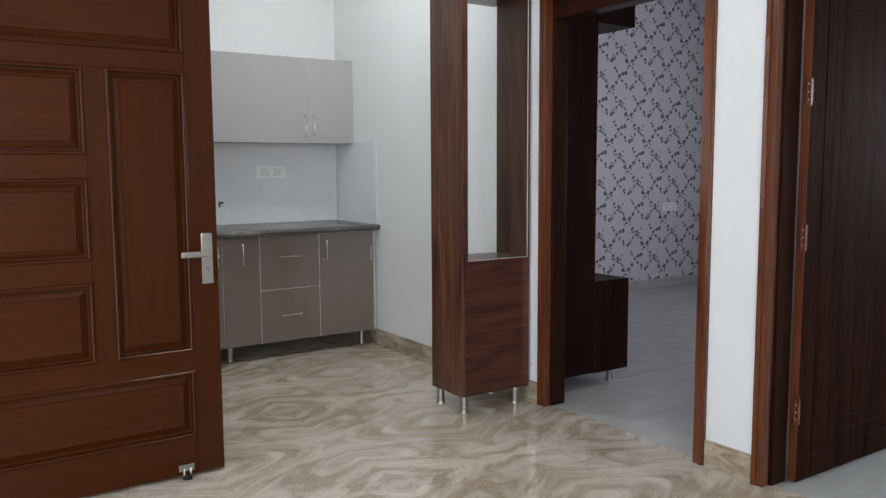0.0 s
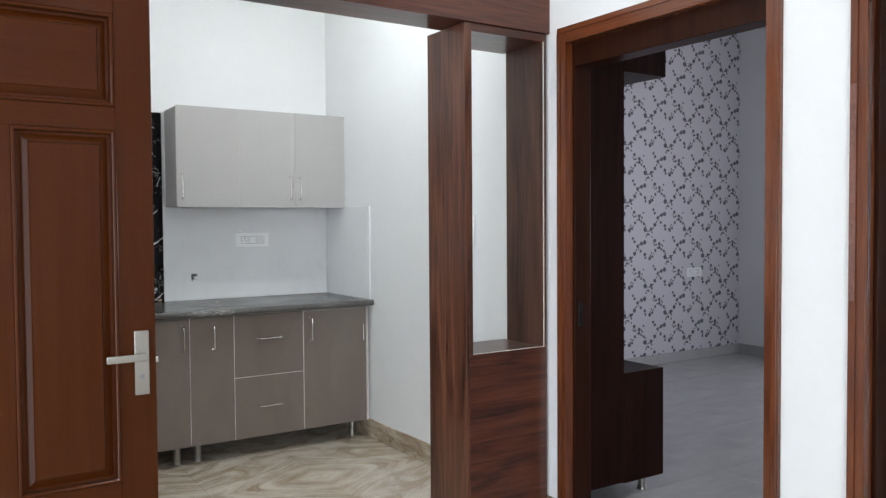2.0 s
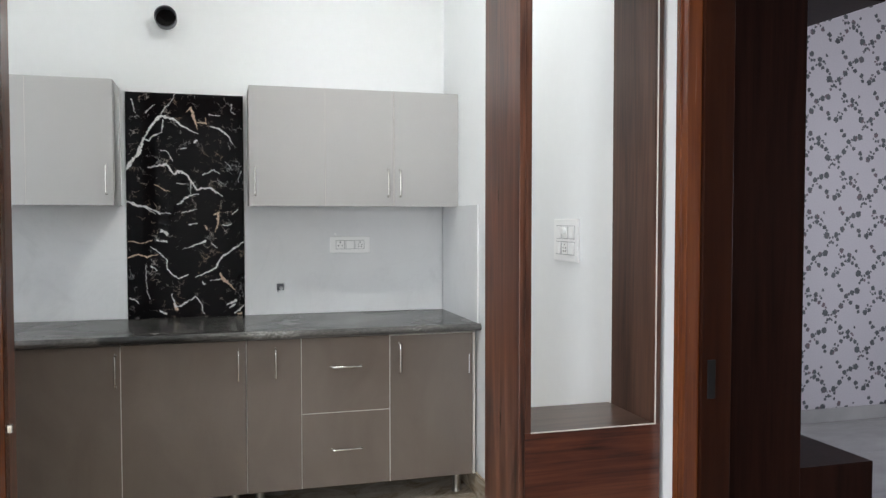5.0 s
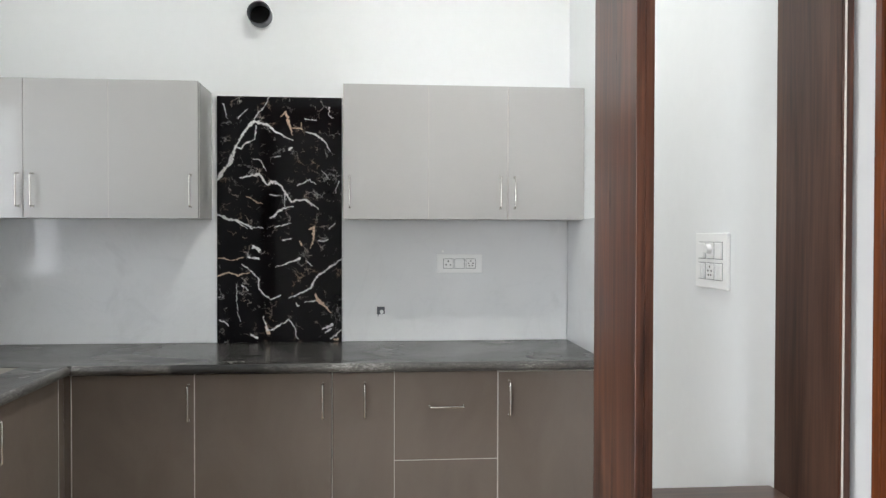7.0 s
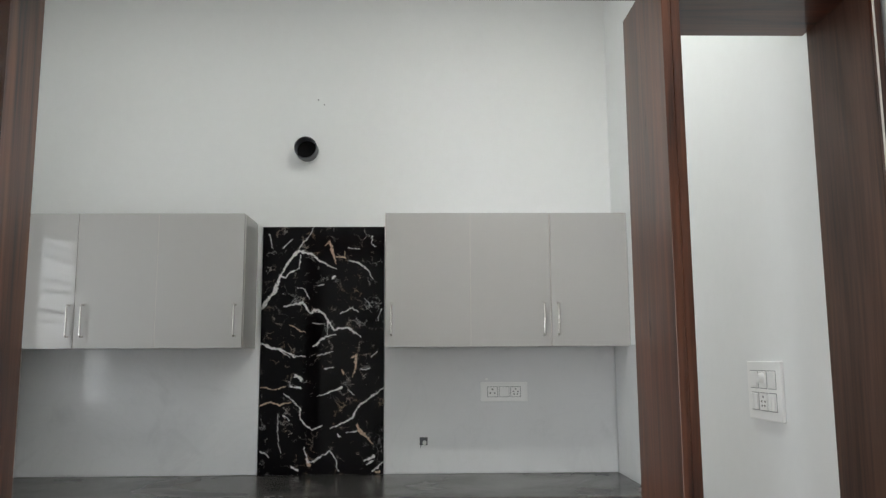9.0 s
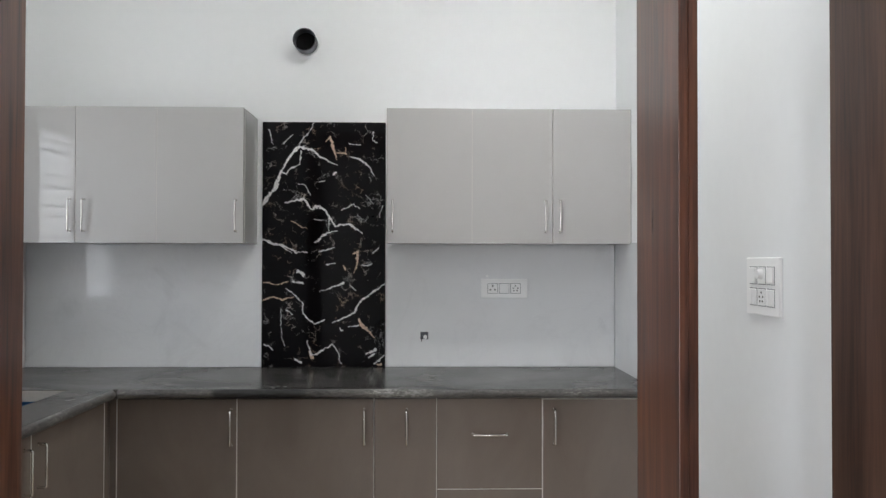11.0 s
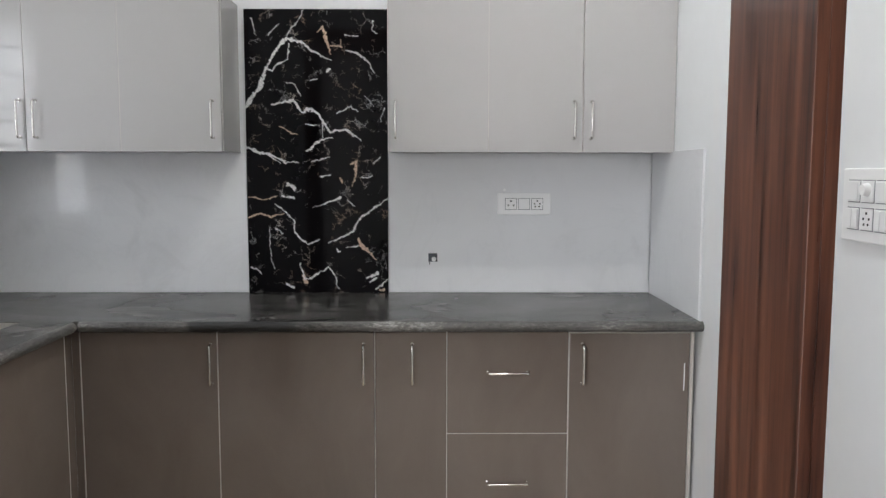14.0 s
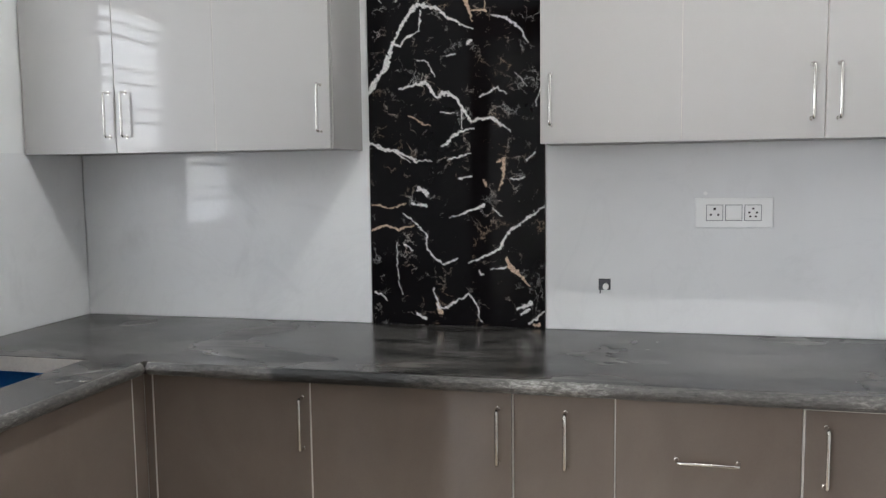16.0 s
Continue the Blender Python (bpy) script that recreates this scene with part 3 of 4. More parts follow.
    white((27.8, 29.5, 2.9), (30.6, 28.8, 2.3))
    white((50.2, 35.6, 1.2), (54.2, 40.3, 1.7))
    white((58.3, 41.0, 2.3), (56.9, 46.5, 1.7))
    white((9.2, 91.3, 1.7), (9.6, 103.5, 1.2), (10.9, 108.9, 1.2))
    white((11.9, 92.0, 2.9), (14.6, 94.0, 2.3))
    white((1.3, 108.3, 1.7), (5.4, 111.0, 2.3))
    gold((14.0, 48.5, 2.9), (21.4, 51.9, 1.7))
    white((30.7, 69.5, 2.3), (35.5, 68.9, 1.7))
    gold((39.6, 70.2, 3.5), (40.3, 72.3, 2.9))
    white((42.9, 79.7, 2.9), (45.6, 82.5, 4.1))
    white((11.4, 81.1, 2.3), (16.8, 85.2, 1.7))
    on = [np.clip(0.5 - near[n] / 0.22, 0, 1).ravel() for n in ("white", "gold")]
    verts = np.stack((x0 + px.ravel() / 100, np.full(px.size, front), z1 - pz.ravel() / 100), 1)
    k = np.arange(nx * nz).reshape(nz, nx)
    quads = np.stack((k[:-1, :-1], k[1:, :-1], k[1:, 1:], k[:-1, 1:]), 2).reshape(-1, 4)
    rim = [(k[0, 0], k[0, -1], x0, x1, z1, z1), (k[-1, -1], k[-1, 0], x1, x0, z0, z0), (k[-1, 0], k[0, 0], x0, x0, z0, z1), (k[0, -1], k[-1, -1], x1, x1, z1, z0)]
    verts, quads = verts.tolist(), quads.tolist()
    for p, q, ax, bx, az, bz in rim:
        n = len(verts)
        verts += [(ax, -0.0005, az), (bx, -0.0005, bz)]
        quads.append((int(p), int(q), n + 1, n))
    me = bpy.data.meshes.new("marble_panel")
    me.from_pydata(verts, [], quads)
    me.materials.append(M["black_marble"])
    col = me.attributes.new("vein", "FLOAT_COLOR", "POINT")
    data = np.zeros((len(verts), 4), np.float32)
    data[:px.size, 0], data[:px.size, 1], data[:, 3] = on[0], on[1], 1
    col.data.foreach_set("color", data.ravel())
    ob = new("marble_panel", me)
    ob.parent = W["back"]
    ob.location = -ORIGIN[W["back"]]
    tagged(ob, "polished black marble slab with white and gold veins")


marble_slab()


# ---- kitchen cabinets ----
def bar_handle(parent, at, along, out, length=0.152):
    """A slim round bar bent into two feet; along and out are unit vectors."""
    at, along, out = Vector(at), Vector(along), Vector(out)
    side = along.cross(out)
    turn = Matrix((side, along, out)).transposed().to_4x4()
    r, bend, h = 0.0046, 0.008, 0.029
    line = []
    for s in (-1, 1):
        c = s * (length / 2 - r)
        end = [(c, -0.001), (c, h - bend)]
        end += [(c - s * bend * (1 - math.cos(a)), h - bend + bend * math.sin(a)) for a in (math.pi / 6, math.pi / 3, math.pi / 2)]
        line += end if s < 0 else end[::-1]
    bm = bmesh.new()
    prev, n = None, 10
    for i, (p, q) in enumerate(line):
        p0, p1 = line[max(i - 1, 0)], line[min(i + 1, len(line) - 1)]
        d = Vector((p1[0] - p0[0], p1[1] - p0[1])).normalized()
        ring = [bm.verts.new((r * math.cos(g), p - d.y * r * math.sin(g), q + d.x * r * math.sin(g))) for g in (k * 2 * math.pi / n for k in range(n))]
        if prev:
            for k in range(n):
                bm.faces.new((prev[k], prev[(k + 1) % n], ring[(k + 1) % n], ring[k]))
        prev = ring
    for s in (-1, 1):
        c = s * (length / 2 - r)
        add_rod(bm, (0, c, -0.001), (0, c, 0.0025), 0.006, 14)
    bmesh.ops.transform(bm, matrix=Matrix.Translation(at) @ turn, verts=bm.verts)
    bmesh.ops.recalc_face_normals(bm, faces=bm.faces)
    part("handle", bm, M["chrome"], parent, "thin polished steel bar handle", sharp=50)


def leg(parent, x, y, h, r=0.022):
    bm = rod((x, y, FL + 0.006), (x, y, h), r, 20)
    add_rod(bm, (x, y, FL), (x, y, FL + 0.012), r * 1.25, 20, r * 1.05)
    part("leg", bm, M["steel"], parent, "round steel leg")


CZ0, CZ1, CY = 1.459, 2.070, -0.295


def wall_cabinet(x0, x1, doors, label, end=False):
    c = thing("wall_cabinet", ((x0 + x1) / 2, -0.14, CZ0), label, "cabinet", "wall cabinets")
    part("body", box(x0 + 0.001, x1 - 0.001, CY + 0.0195, -0.0115, CZ0, CZ1 - 0.004, 0.001, 1), M["carcass"], c, "grey board cabinet box")
    for a, b, hx in doors:
        d = part("door", box(a + 0.0007, b - 0.0007, CY, CY + 0.018, CZ0 - 0.004, CZ1, 0.0008, 2), M["cab_light"], c)
        part("edge_band", box(a - 0.0006, a + 0.0006, CY + 0.0008, CY + 0.0175, CZ0 - 0.003, CZ1 - 0.001), M["edge"], d, "pale edge band", False)
        bar_handle(d, (hx, CY, 1.579), (0, 0, 1), (0, -1, 0))
    if end:
        part("end_panel", box(x1 - 0.0008, x1 + 0.0035, CY + 0.019, -0.0115, CZ0 - 0.003, CZ1 - 0.003, 0.0008, 1), M["cab_light"], c, "glossy light grey end panel")
    return c


wall_cabinet(0.619, 1.375, ((0.619, 1.008, 0.648), (1.008, 1.3745, 1.341)), "light grey glossy double wall cabinet over the counter")
wall_cabinet(1.3765, 1.7265, ((1.3765, 1.7355, 1.407),), "light grey glossy single wall cabinet beside the side wall")
wall_cabinet(-0.777, -0.026, ((-0.416, -0.026, -0.058), (-0.7765, -0.416, -0.737)), "light grey glossy double wall cabinet beside the black marble", True)
wall_cabinet(-1.134, -0.7785, ((-1.134, -0.7785, -0.8),), "light grey glossy single wall cabinet in the corner")

BZ0, BZ1, BYF = 0.079, 0.812, -0.634


def edge_strip(parent, x, z0=BZ0, z1=BZ1, half=0.0018):
    part("edge_strip", box(x - half, x + half, BYF - 0.0016, BYF + 0.014, z0, z1), M["edge"], parent, "pale edge strip", False)


def base_unit_doors():
    c = thing("base_cabinet", (0.065, -0.33, 0), "taupe glossy base cabinet with two doors on steel legs", "cabinet", "base cabinets")
    part("body", box(-0.455, 0.584, BYF + 0.019, -0.03, BZ0 + 0.002, CT - 0.037), M["carcass"], c, "grey board cabinet box")
    for a, b, hx in ((-0.452, 0.028, 0.008), (0.032, 0.583, 0.548)):
        d = part("door", box(a, b, BYF, BYF + 0.018, BZ0, BZ1, 0.0012, 2), M["cab_dark"], c)
        bar_handle(d, (hx, BYF, 0.698), (0, 0, 1), (0, -1, 0))
    for x in (-0.454, 0.030):
        edge_strip(c, x)
    for x in (-0.246, 0.529):
        for y in (-0.53, -0.1):
            leg(c, x, y, BZ0 + 0.004)


def base_unit_drawers():
    c = thing("base_cabinet", (1.157, -0.33, 0), "taupe glossy base cabinet with pull-out, two drawers and a door", "cabinet", "base cabinets")
    part("body", box(0.586, 1.716, BYF + 0.019, -0.03, BZ0 + 0.002, CT - 0.037), M["carcass"], c, "grey board cabinet box")
    d = part("pull_out_front", box(0.589, 0.841, BYF, BYF + 0.018, BZ0, BZ1, 0.0012, 2), M["cab_dark"], c)
    bar_handle(d, (0.72, BYF, 0.698), (0, 0, 1), (0, -1, 0))
    for z0, z1, hz in ((0.445, BZ1, 0.668), (BZ0, 0.441, 0.263)):
        d = part("drawer_front", box(0.845, 1.275, BYF, BYF + 0.018, z0, z1, 0.0012, 2), M["cab_dark"], c)
        bar_handle(d, (1.062, BYF, hz), (1, 0, 0), (0, -1, 0))
    part("edge_strip", box(0.845, 1.275, BYF - 0.0012, BYF + 0.014, 0.4415, 0.4445), M["edge"], c, "pale edge strip", False)
    d = part("door", box(1.281, 1.709, BYF, BYF + 0.018, BZ0, BZ1 - 0.004, 0.0012, 2), M["cab_dark"], c)
    bar_handle(d, (1.326, BYF, 0.698), (0, 0, 1), (0, -1, 0))
    part("edge_strip", box(1.281, 1.709, BYF - 0.001, BYF + 0.014, BZ1 - 0.0035, BZ1 - 0.0005), M["edge"], c, "pale edge strip", False)
    for x, half in ((0.5865, 0.0012), (0.843, 0.0012), (1.278, 0.002)):
        edge_strip(c, x, half=half)
    part("end_panel", box(1.711, 1.724, BYF - 0.002, -0.03, BZ0, BZ1), M["edge"], c, "pale end panel")
    part("sticker", box(1.690, 1.694, BYF - 0.0012, BYF + 0.001, 0.60, 0.70), M["plastic"], c, "white strip stuck by the edge", False)
    for x in (0.648, 1.655):
        for y in (-0.53, -0.1):
            leg(c, x, y, BZ0 + 0.004)


base_unit_doors()
base_unit_drawers()


def side_units():
    fx = -0.482
    f = thing("corner_filler", (-0.47, -0.66, 0.08), "taupe filler panels in the inner corner of the cabinets", "panel")
    part("panel", box(-0.4842, -0.457, BYF + 0.004, BYF + 0.018, BZ0, BZ1), M["cab_dark"], f)
    part("side_panel", box(fx - 0.018, fx - 0.002, -0.690, BYF + 0.003, BZ0, BZ1), M["cab_dark"], f)
    spans = ((-1.277, -0.693, -1.232), (-1.868, -1.281, -1.327))
    c = thing("sink_cabinet", (-0.8, -1.28, 0), "taupe glossy base cabinet under the unfinished sink", "cabinet", "base cabinets")
    part("body", box(XL + 0.012, fx - 0.019, -1.868, -1.22, BZ0 + 0.002, CT - 0.037), M["carcass"], c)
    part("body", box(XL + 0.012, fx - 0.019, -1.218, -0.64, BZ0 + 0.002, 0.55), M["carcass"], c)
    for a, b, hy in spans:
        d = part("door", box(fx - 0.018, fx, a, b, BZ0, BZ1, 0.0012, 2), M["cab_dark"], c)
        bar_handle(d, (fx, hy, 0.698), (0, 0, 1), (1, 0, 0))
    for y in (-0.6915, -1.279):
        part("edge_strip", box(fx - 0.014, fx + 0.0012, y - 0.002, y + 0.002, BZ0, BZ1), M["edge"], c, "pale edge strip", False)
    part("end_panel", box(XL + 0.012, fx, -2.19, -1.872, BZ0, BZ1 + 0.005), M["cab_dark"], c)
    for y in (-0.8, -1.75):
        for x in (-0.54, -1.0):
            leg(c, x, y, BZ0 + 0.004)


side_units()


def slab(xs, ys, holes, z0, z1):
    """A flat slab over a grid of cells, without the cells named in holes."""
    bm = bmesh.new()
    cells = {(i, j) for i in range(len(xs) - 1) for j in range(len(ys) - 1)} - set(holes)
    vs = {}

    def vert(i, j, z):
        if (i, j, z) not in vs:
            vs[i, j, z] = bm.verts.new((xs[i], ys[j], z))
        return vs[i, j, z]

    for i, j in cells:
        bm.faces.new([vert(a, b, z1) for a, b in ((i, j), (i + 1, j), (i + 1, j + 1), (i, j + 1))])
        bm.faces.new([vert(a, b, z0) for a, b in ((i, j + 1), (i + 1, j + 1), (i + 1, j), (i, j))])
        for di, dj, p, q in ((0, -1, (i, j), (i + 1, j)), (1, 0, (i + 1, j), (i + 1, j + 1)), (0, 1, (i + 1, j + 1), (i, j + 1)), (-1, 0, (i, j + 1), (i, j))):
            if (i + di, j + dj) not in cells:
                bm.faces.new((vert(*p, z0), vert(*q, z0), vert(*q, z1), vert(*p, z1)))
    return bm


def counter():
    c = thing("countertop", (0, -0.3, 0.82), "dusty dark grey granite counter with a rough rounded edge", "countertop")
    xs = [XL + 0.001, -1.0, -0.628, -0.449, XR - 0.0115]
    ys = [-2.19, -1.19, -0.69, -0.681, -0.0105]
    holes = {(3, 0), (3, 1), (3, 2), (1, 1)}
    part("slab", slab(xs, ys, holes, CT - 0.036, CT), M["granite"], c, "", False)
    rnd = random.Random(2)

    def nosing(p, q):
        """A half-round front edge with small chips."""
        p, q = Vector(p), Vector(q)
        d = (q - p).normalized()
        side = Vector((d.y, -d.x, 0))
        n = int((q - p).length / 0.012)
        bm = bmesh.new()
        prev = None
        for i in range(n + 1):
            at = p + (q - p) * i / n
            ring = []
            for j in range(9):
                g = -math.pi / 2 + math.pi * j / 8
                r = 0.018 - (0.003 * rnd.random() ** 4 if 1 < j < 7 else 0)
                ring.append(bm.verts.new(at + side * r * math.cos(g) + Vector((0, 0, r * math.sin(g)))))
            if prev:
                for j in range(8):
                    bm.faces.new((prev[j], ring[j], ring[j + 1], prev[j + 1]))
            else:
                bm.faces.new(ring[::-1])
            prev = ring
        bm.faces.new(prev)
        bmesh.ops.recalc_face_normals(bm, faces=bm.faces)
        part("nosing", bm, M["granite_edge"], c, "rough stained rounded edge")

    nosing((-0.431, -0.682, CT - 0.018), (XR - 0.001, -0.682, CT - 0.018))
    nosing((-0.45, -2.19, CT - 0.018), (-0.45, -0.7, CT - 0.018))
    # raw cut faces of the sink opening
    for x0, x1, y0, y1 in ((-1.0, -0.628, -0.695, -0.6915), (-1.0, -0.628, -1.1885, -1.185), (-0.9985, -0.995, -1.18, -0.70), (-0.633, -0.6295, -1.18, -0.70)):
        part("cut_edge", box(x0, x1, y0, y1, CT - 0.045, CT - 0.002), M["cut"], c, "raw cut stone edge", False)
    s = thing("sink", (-0.81, -0.92, 0.6), "sink bowl still wrapped in blue film under the counter", "sink")
    bm = bmesh.new()
    for a in ((-1.01, -0.99, -1.2, -0.64), (-0.64, -0.62, -1.2, -0.64), (-0.99, -0.64, -1.2, -1.18), (-0.99, -0.64, -0.66, -0.64)):
        add_box(bm, *a, 0.6, CT - 0.046)
    add_box(bm, -0.99, -0.64, -1.18, -0.66, 0.6, 0.62)
    part("bowl", bm, M["blue"], s)


counter()


# ---- portal between hall and kitchen ----
def portal():
    p = thing("portal_frame", (0.6, -2.31, 0), "brown walnut laminate beam and post framing the kitchen opening", "door frame")
    part("beam", box(-0.104, XR - 0.001, YF - 0.002, YP, 2.199, 2.36, 0.002, 2), M["walnut_x"], p, "walnut laminate beam")
    part("post", box(-0.104, -0.046, YF + 0.027, YP, FL, 2.198, 0.002, 2), M["walnut_z"], p, "walnut laminate post")


portal()


def display_unit():
    x0, x1, y0, y1, z0, z1 = 1.274, XR - 0.013, YF + 0.01, -2.103, 0.056, 2.197
    ox0, ox1, oz0, oz1 = 1.311, 1.708, 0.779, 2.163
    u = thing("display_partition", (1.49, -2.26, 0), "tall walnut laminate partition cabinet with an open niche on legs", "cabinet")
    part("side_panel", box(x0, x0 + 0.018, y0, y1, z0, z1, 0.001, 1), M["walnut_z"], u)
    part("inner_panel", box(ox0 - 0.0145, ox0, y0 + 0.0175, y1, oz0 - 0.02, z1 - 0.001), M["walnut_z"], u)
    part("inner_panel", box(ox1, x1, y0 + 0.0175, y1 - 0.02, z0, z1 - 0.001), M["walnut_d"], u, "dusty walnut laminate panel")
    part("stile", box(x0 + 0.0185, ox0, y0 + 0.001, y0 + 0.017, oz0, z1, 0.001, 1), M["walnut_z"], u)
    part("stile", box(ox1, x1, y0 + 0.001, y0 + 0.017, oz0, z1, 0.001, 1), M["walnut_z"], u)
    part("front_panel", box(x0 + 0.0185, x1, y0 + 0.001, y0 + 0.017, z0, oz0 - 0.0005, 0.001, 1), M["walnut_x"], u)
    part("back_panel", box(x0 + 0.0185, ox1 - 0.001, y1 - 0.017, y1, z0, oz0 - 0.021), M["walnut_x"], u)
    part("rear_stile", box(x0 + 0.0185, ox0 - 0.015, y1 - 0.017, y1, oz0 - 0.02, z1 - 0.001), M["walnut_z"], u)
    part("shelf", box(ox0 + 0.0005, ox1 - 0.0005, y0 + 0.0175, y1, oz0 - 0.02, oz0 - 0.001), M["walnut_y"], u)
    part("top_rail", box(ox0 + 0.0005, ox1 - 0.0005, y0 + 0.001, y1, oz1, z1), M["walnut_x"], u)
    part("bottom", box(x0 + 0.0185, ox1 - 0.001, y0 + 0.0175, y1 - 0.0175, z0, z0 + 0.018), M["walnut_x"], u)
    e = 0.0018
    part("edge_band", box(ox0, ox1, y0 - 0.0015, y0 + 0.004, oz0 - 0.001, oz0 + e), M["edge"], u, "pale edge band", False)
    part("edge_band", box(ox1 - e, ox1, y0 - 0.0015, y0 + 0.004, oz0 + e, oz1), M["edge"], u, "pale edge band", False)
    for x in (1.305, 1.65):
        for y in (y0 + 0.03, y1 - 0.04):
            leg(u, x, y, z0 + 0.001, 0.021)


display_unit()


# ---- doors ----
def door_frame(name, ya, yb, label):
    """A stepped face with a dark lining through the wall; ya and yb are the outer edges, ya the farther."""
    f = thing(name, (XR, (ya + yb) / 2, FL), label, "door frame", kind="structure")
    w = 0.055
    for s, y in ((-1, ya), (1, yb)):
        a, b = sorted((y, y + s * w))
        bm = box(XR - 0.016, XR + 0.03, a, b, FL, DH - 0.003, 0.003, 2)
        c, d = sorted((y + s * 0.004, y + s * 0.027))
        add_box(bm, XR - 0.022, XR - 0.014, c, d, FL, DH - 0.026, 0.003, 2)
        part("jamb", bm, M["frame_z"], f)
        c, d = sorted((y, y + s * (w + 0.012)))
        part("lining", box(XR + 0.0305, XB + 0.012, c, d, FL, DH - 0.003, 0.003, 2), M["lining"], f, "dark brown lining")
    bm = box(XR - 0.016, XR + 0.03, yb + w + 0.0005, ya - w - 0.0005, DH - 0.075, DH - 0.003, 0.003, 2)
    add_box(bm, XR - 0.022, XR - 0.014, yb + 0.028, ya - 0.028, DH - 0.03, DH - 0.007, 0.003, 2)
    part("head", bm, M["frame_y"], f)
    part("head_lining", box(XR + 0.0305, XB + 0.012, yb + w + 0.0125, ya - w - 0.0125, 2.035, DH - 0.003, 0.003, 2), M["lining"], f, "dark brown lining")
    return f


f1 = door_frame("door_frame_1", D1[0], D1[1], "varnished reddish wooden frame of the bedroom doorway")
part("strike_plate", box(1.785, 1.81, D1[0] - 0.071, D1[0] - 0.0665, 0.88, 0.99, 0.001, 1), M["black"], f1, "dark steel strike plate")
f2 = door_frame("door_frame_2", D2[0], D2[1], "varnished reddish wooden frame of the second doorway")
part("protective_film", box(XR - 0.0234, XR - 0.0222, D2[0] - 0.0255, D2[0] - 0.0055, 1.13, 1.76), M["film"], f2, "scuffed strip of clear protective film", False)
part("protective_film", box(XR - 0.0250, XR - 0.0236, D2[0] - 0.024, D2[0] - 0.007, 1.1, 1.16), M["film"], f2, "scuffed strip of clear protective film", False)


def dark_leaf():
    """An open flush leaf with stepped rectangular grooves, hinged at the frame."""
    x0, x1, y0, y1 = 1.868, 2.70, -3.928, -3.891
    d = thing("dark_door", (x0, y1, 0), "dark brown door standing open with stepped rectangular panels", "door")
    part("leaf", box(x0, x1, y0 + 0.006, y1, FL + 0.008, 2.115, 0.002, 1), M["dark_door"], d)
    for k, (i, t) in enumerate(((0.0, 0.0), (0.10, 0.0), (0.16, 0.0), (0.215, 0.0))):
        g = 0.005
        j = (0.10, 0.06, 0.055, None)[k]
        xa, xb, za, zb = x0 + i + (g if k else 0), x1 - i - (g if k else 0), FL + 0.008 + i + (g if k else 0), 2.115 - i - (g if k else 0)
        y2 = y0
        if j is None:
            part("panel", box(xa, xb, y2, y0 + 0.006, za, zb, 0.002, 1), M["dark_door"], d)
            continue
        for a in ((xa, xa + j, za, zb), (xb - j, xb, za, zb), (xa + j + 0.001, xb - j - 0.001, za, za + j), (xa + j + 0.001, xb - j - 0.001, zb - j, zb)):
            part("moulding", box(a[0], a[1], y2, y0 + 0.006, a[2], a[3], 0.002, 1), M["dark_door"], d)
    part("leaf_edge", box(x0 - 0.003, x0 - 0.0005, y0 + 0.001, y1, FL + 0.008, 2.115), M["frame_z"], d, "reddish leaf edge")
    for z in (0.27, 0.98, 1.55, 1.95):
        bm = box(1.842, 1.866, y0 + 0.001, y0 + 0.005, z - 0.05, z + 0.05)
        add_rod(bm, (1.866, y0 - 0.003, z - 0.052), (1.866, y0 - 0.003, z + 0.052), 0.006, 10)
        h = part("hinge", bm, M["frame_z"], d, "painted-over butt hinge")
        for dz in (-0.03, 0.0, 0.03):
            part("screw", rod((1.851, y0 + 0.002, z + dz), (1.851, y0 - 0.001, z + dz), 0.004, 8), M["steel"], h, "small steel screw")


dark_leaf()


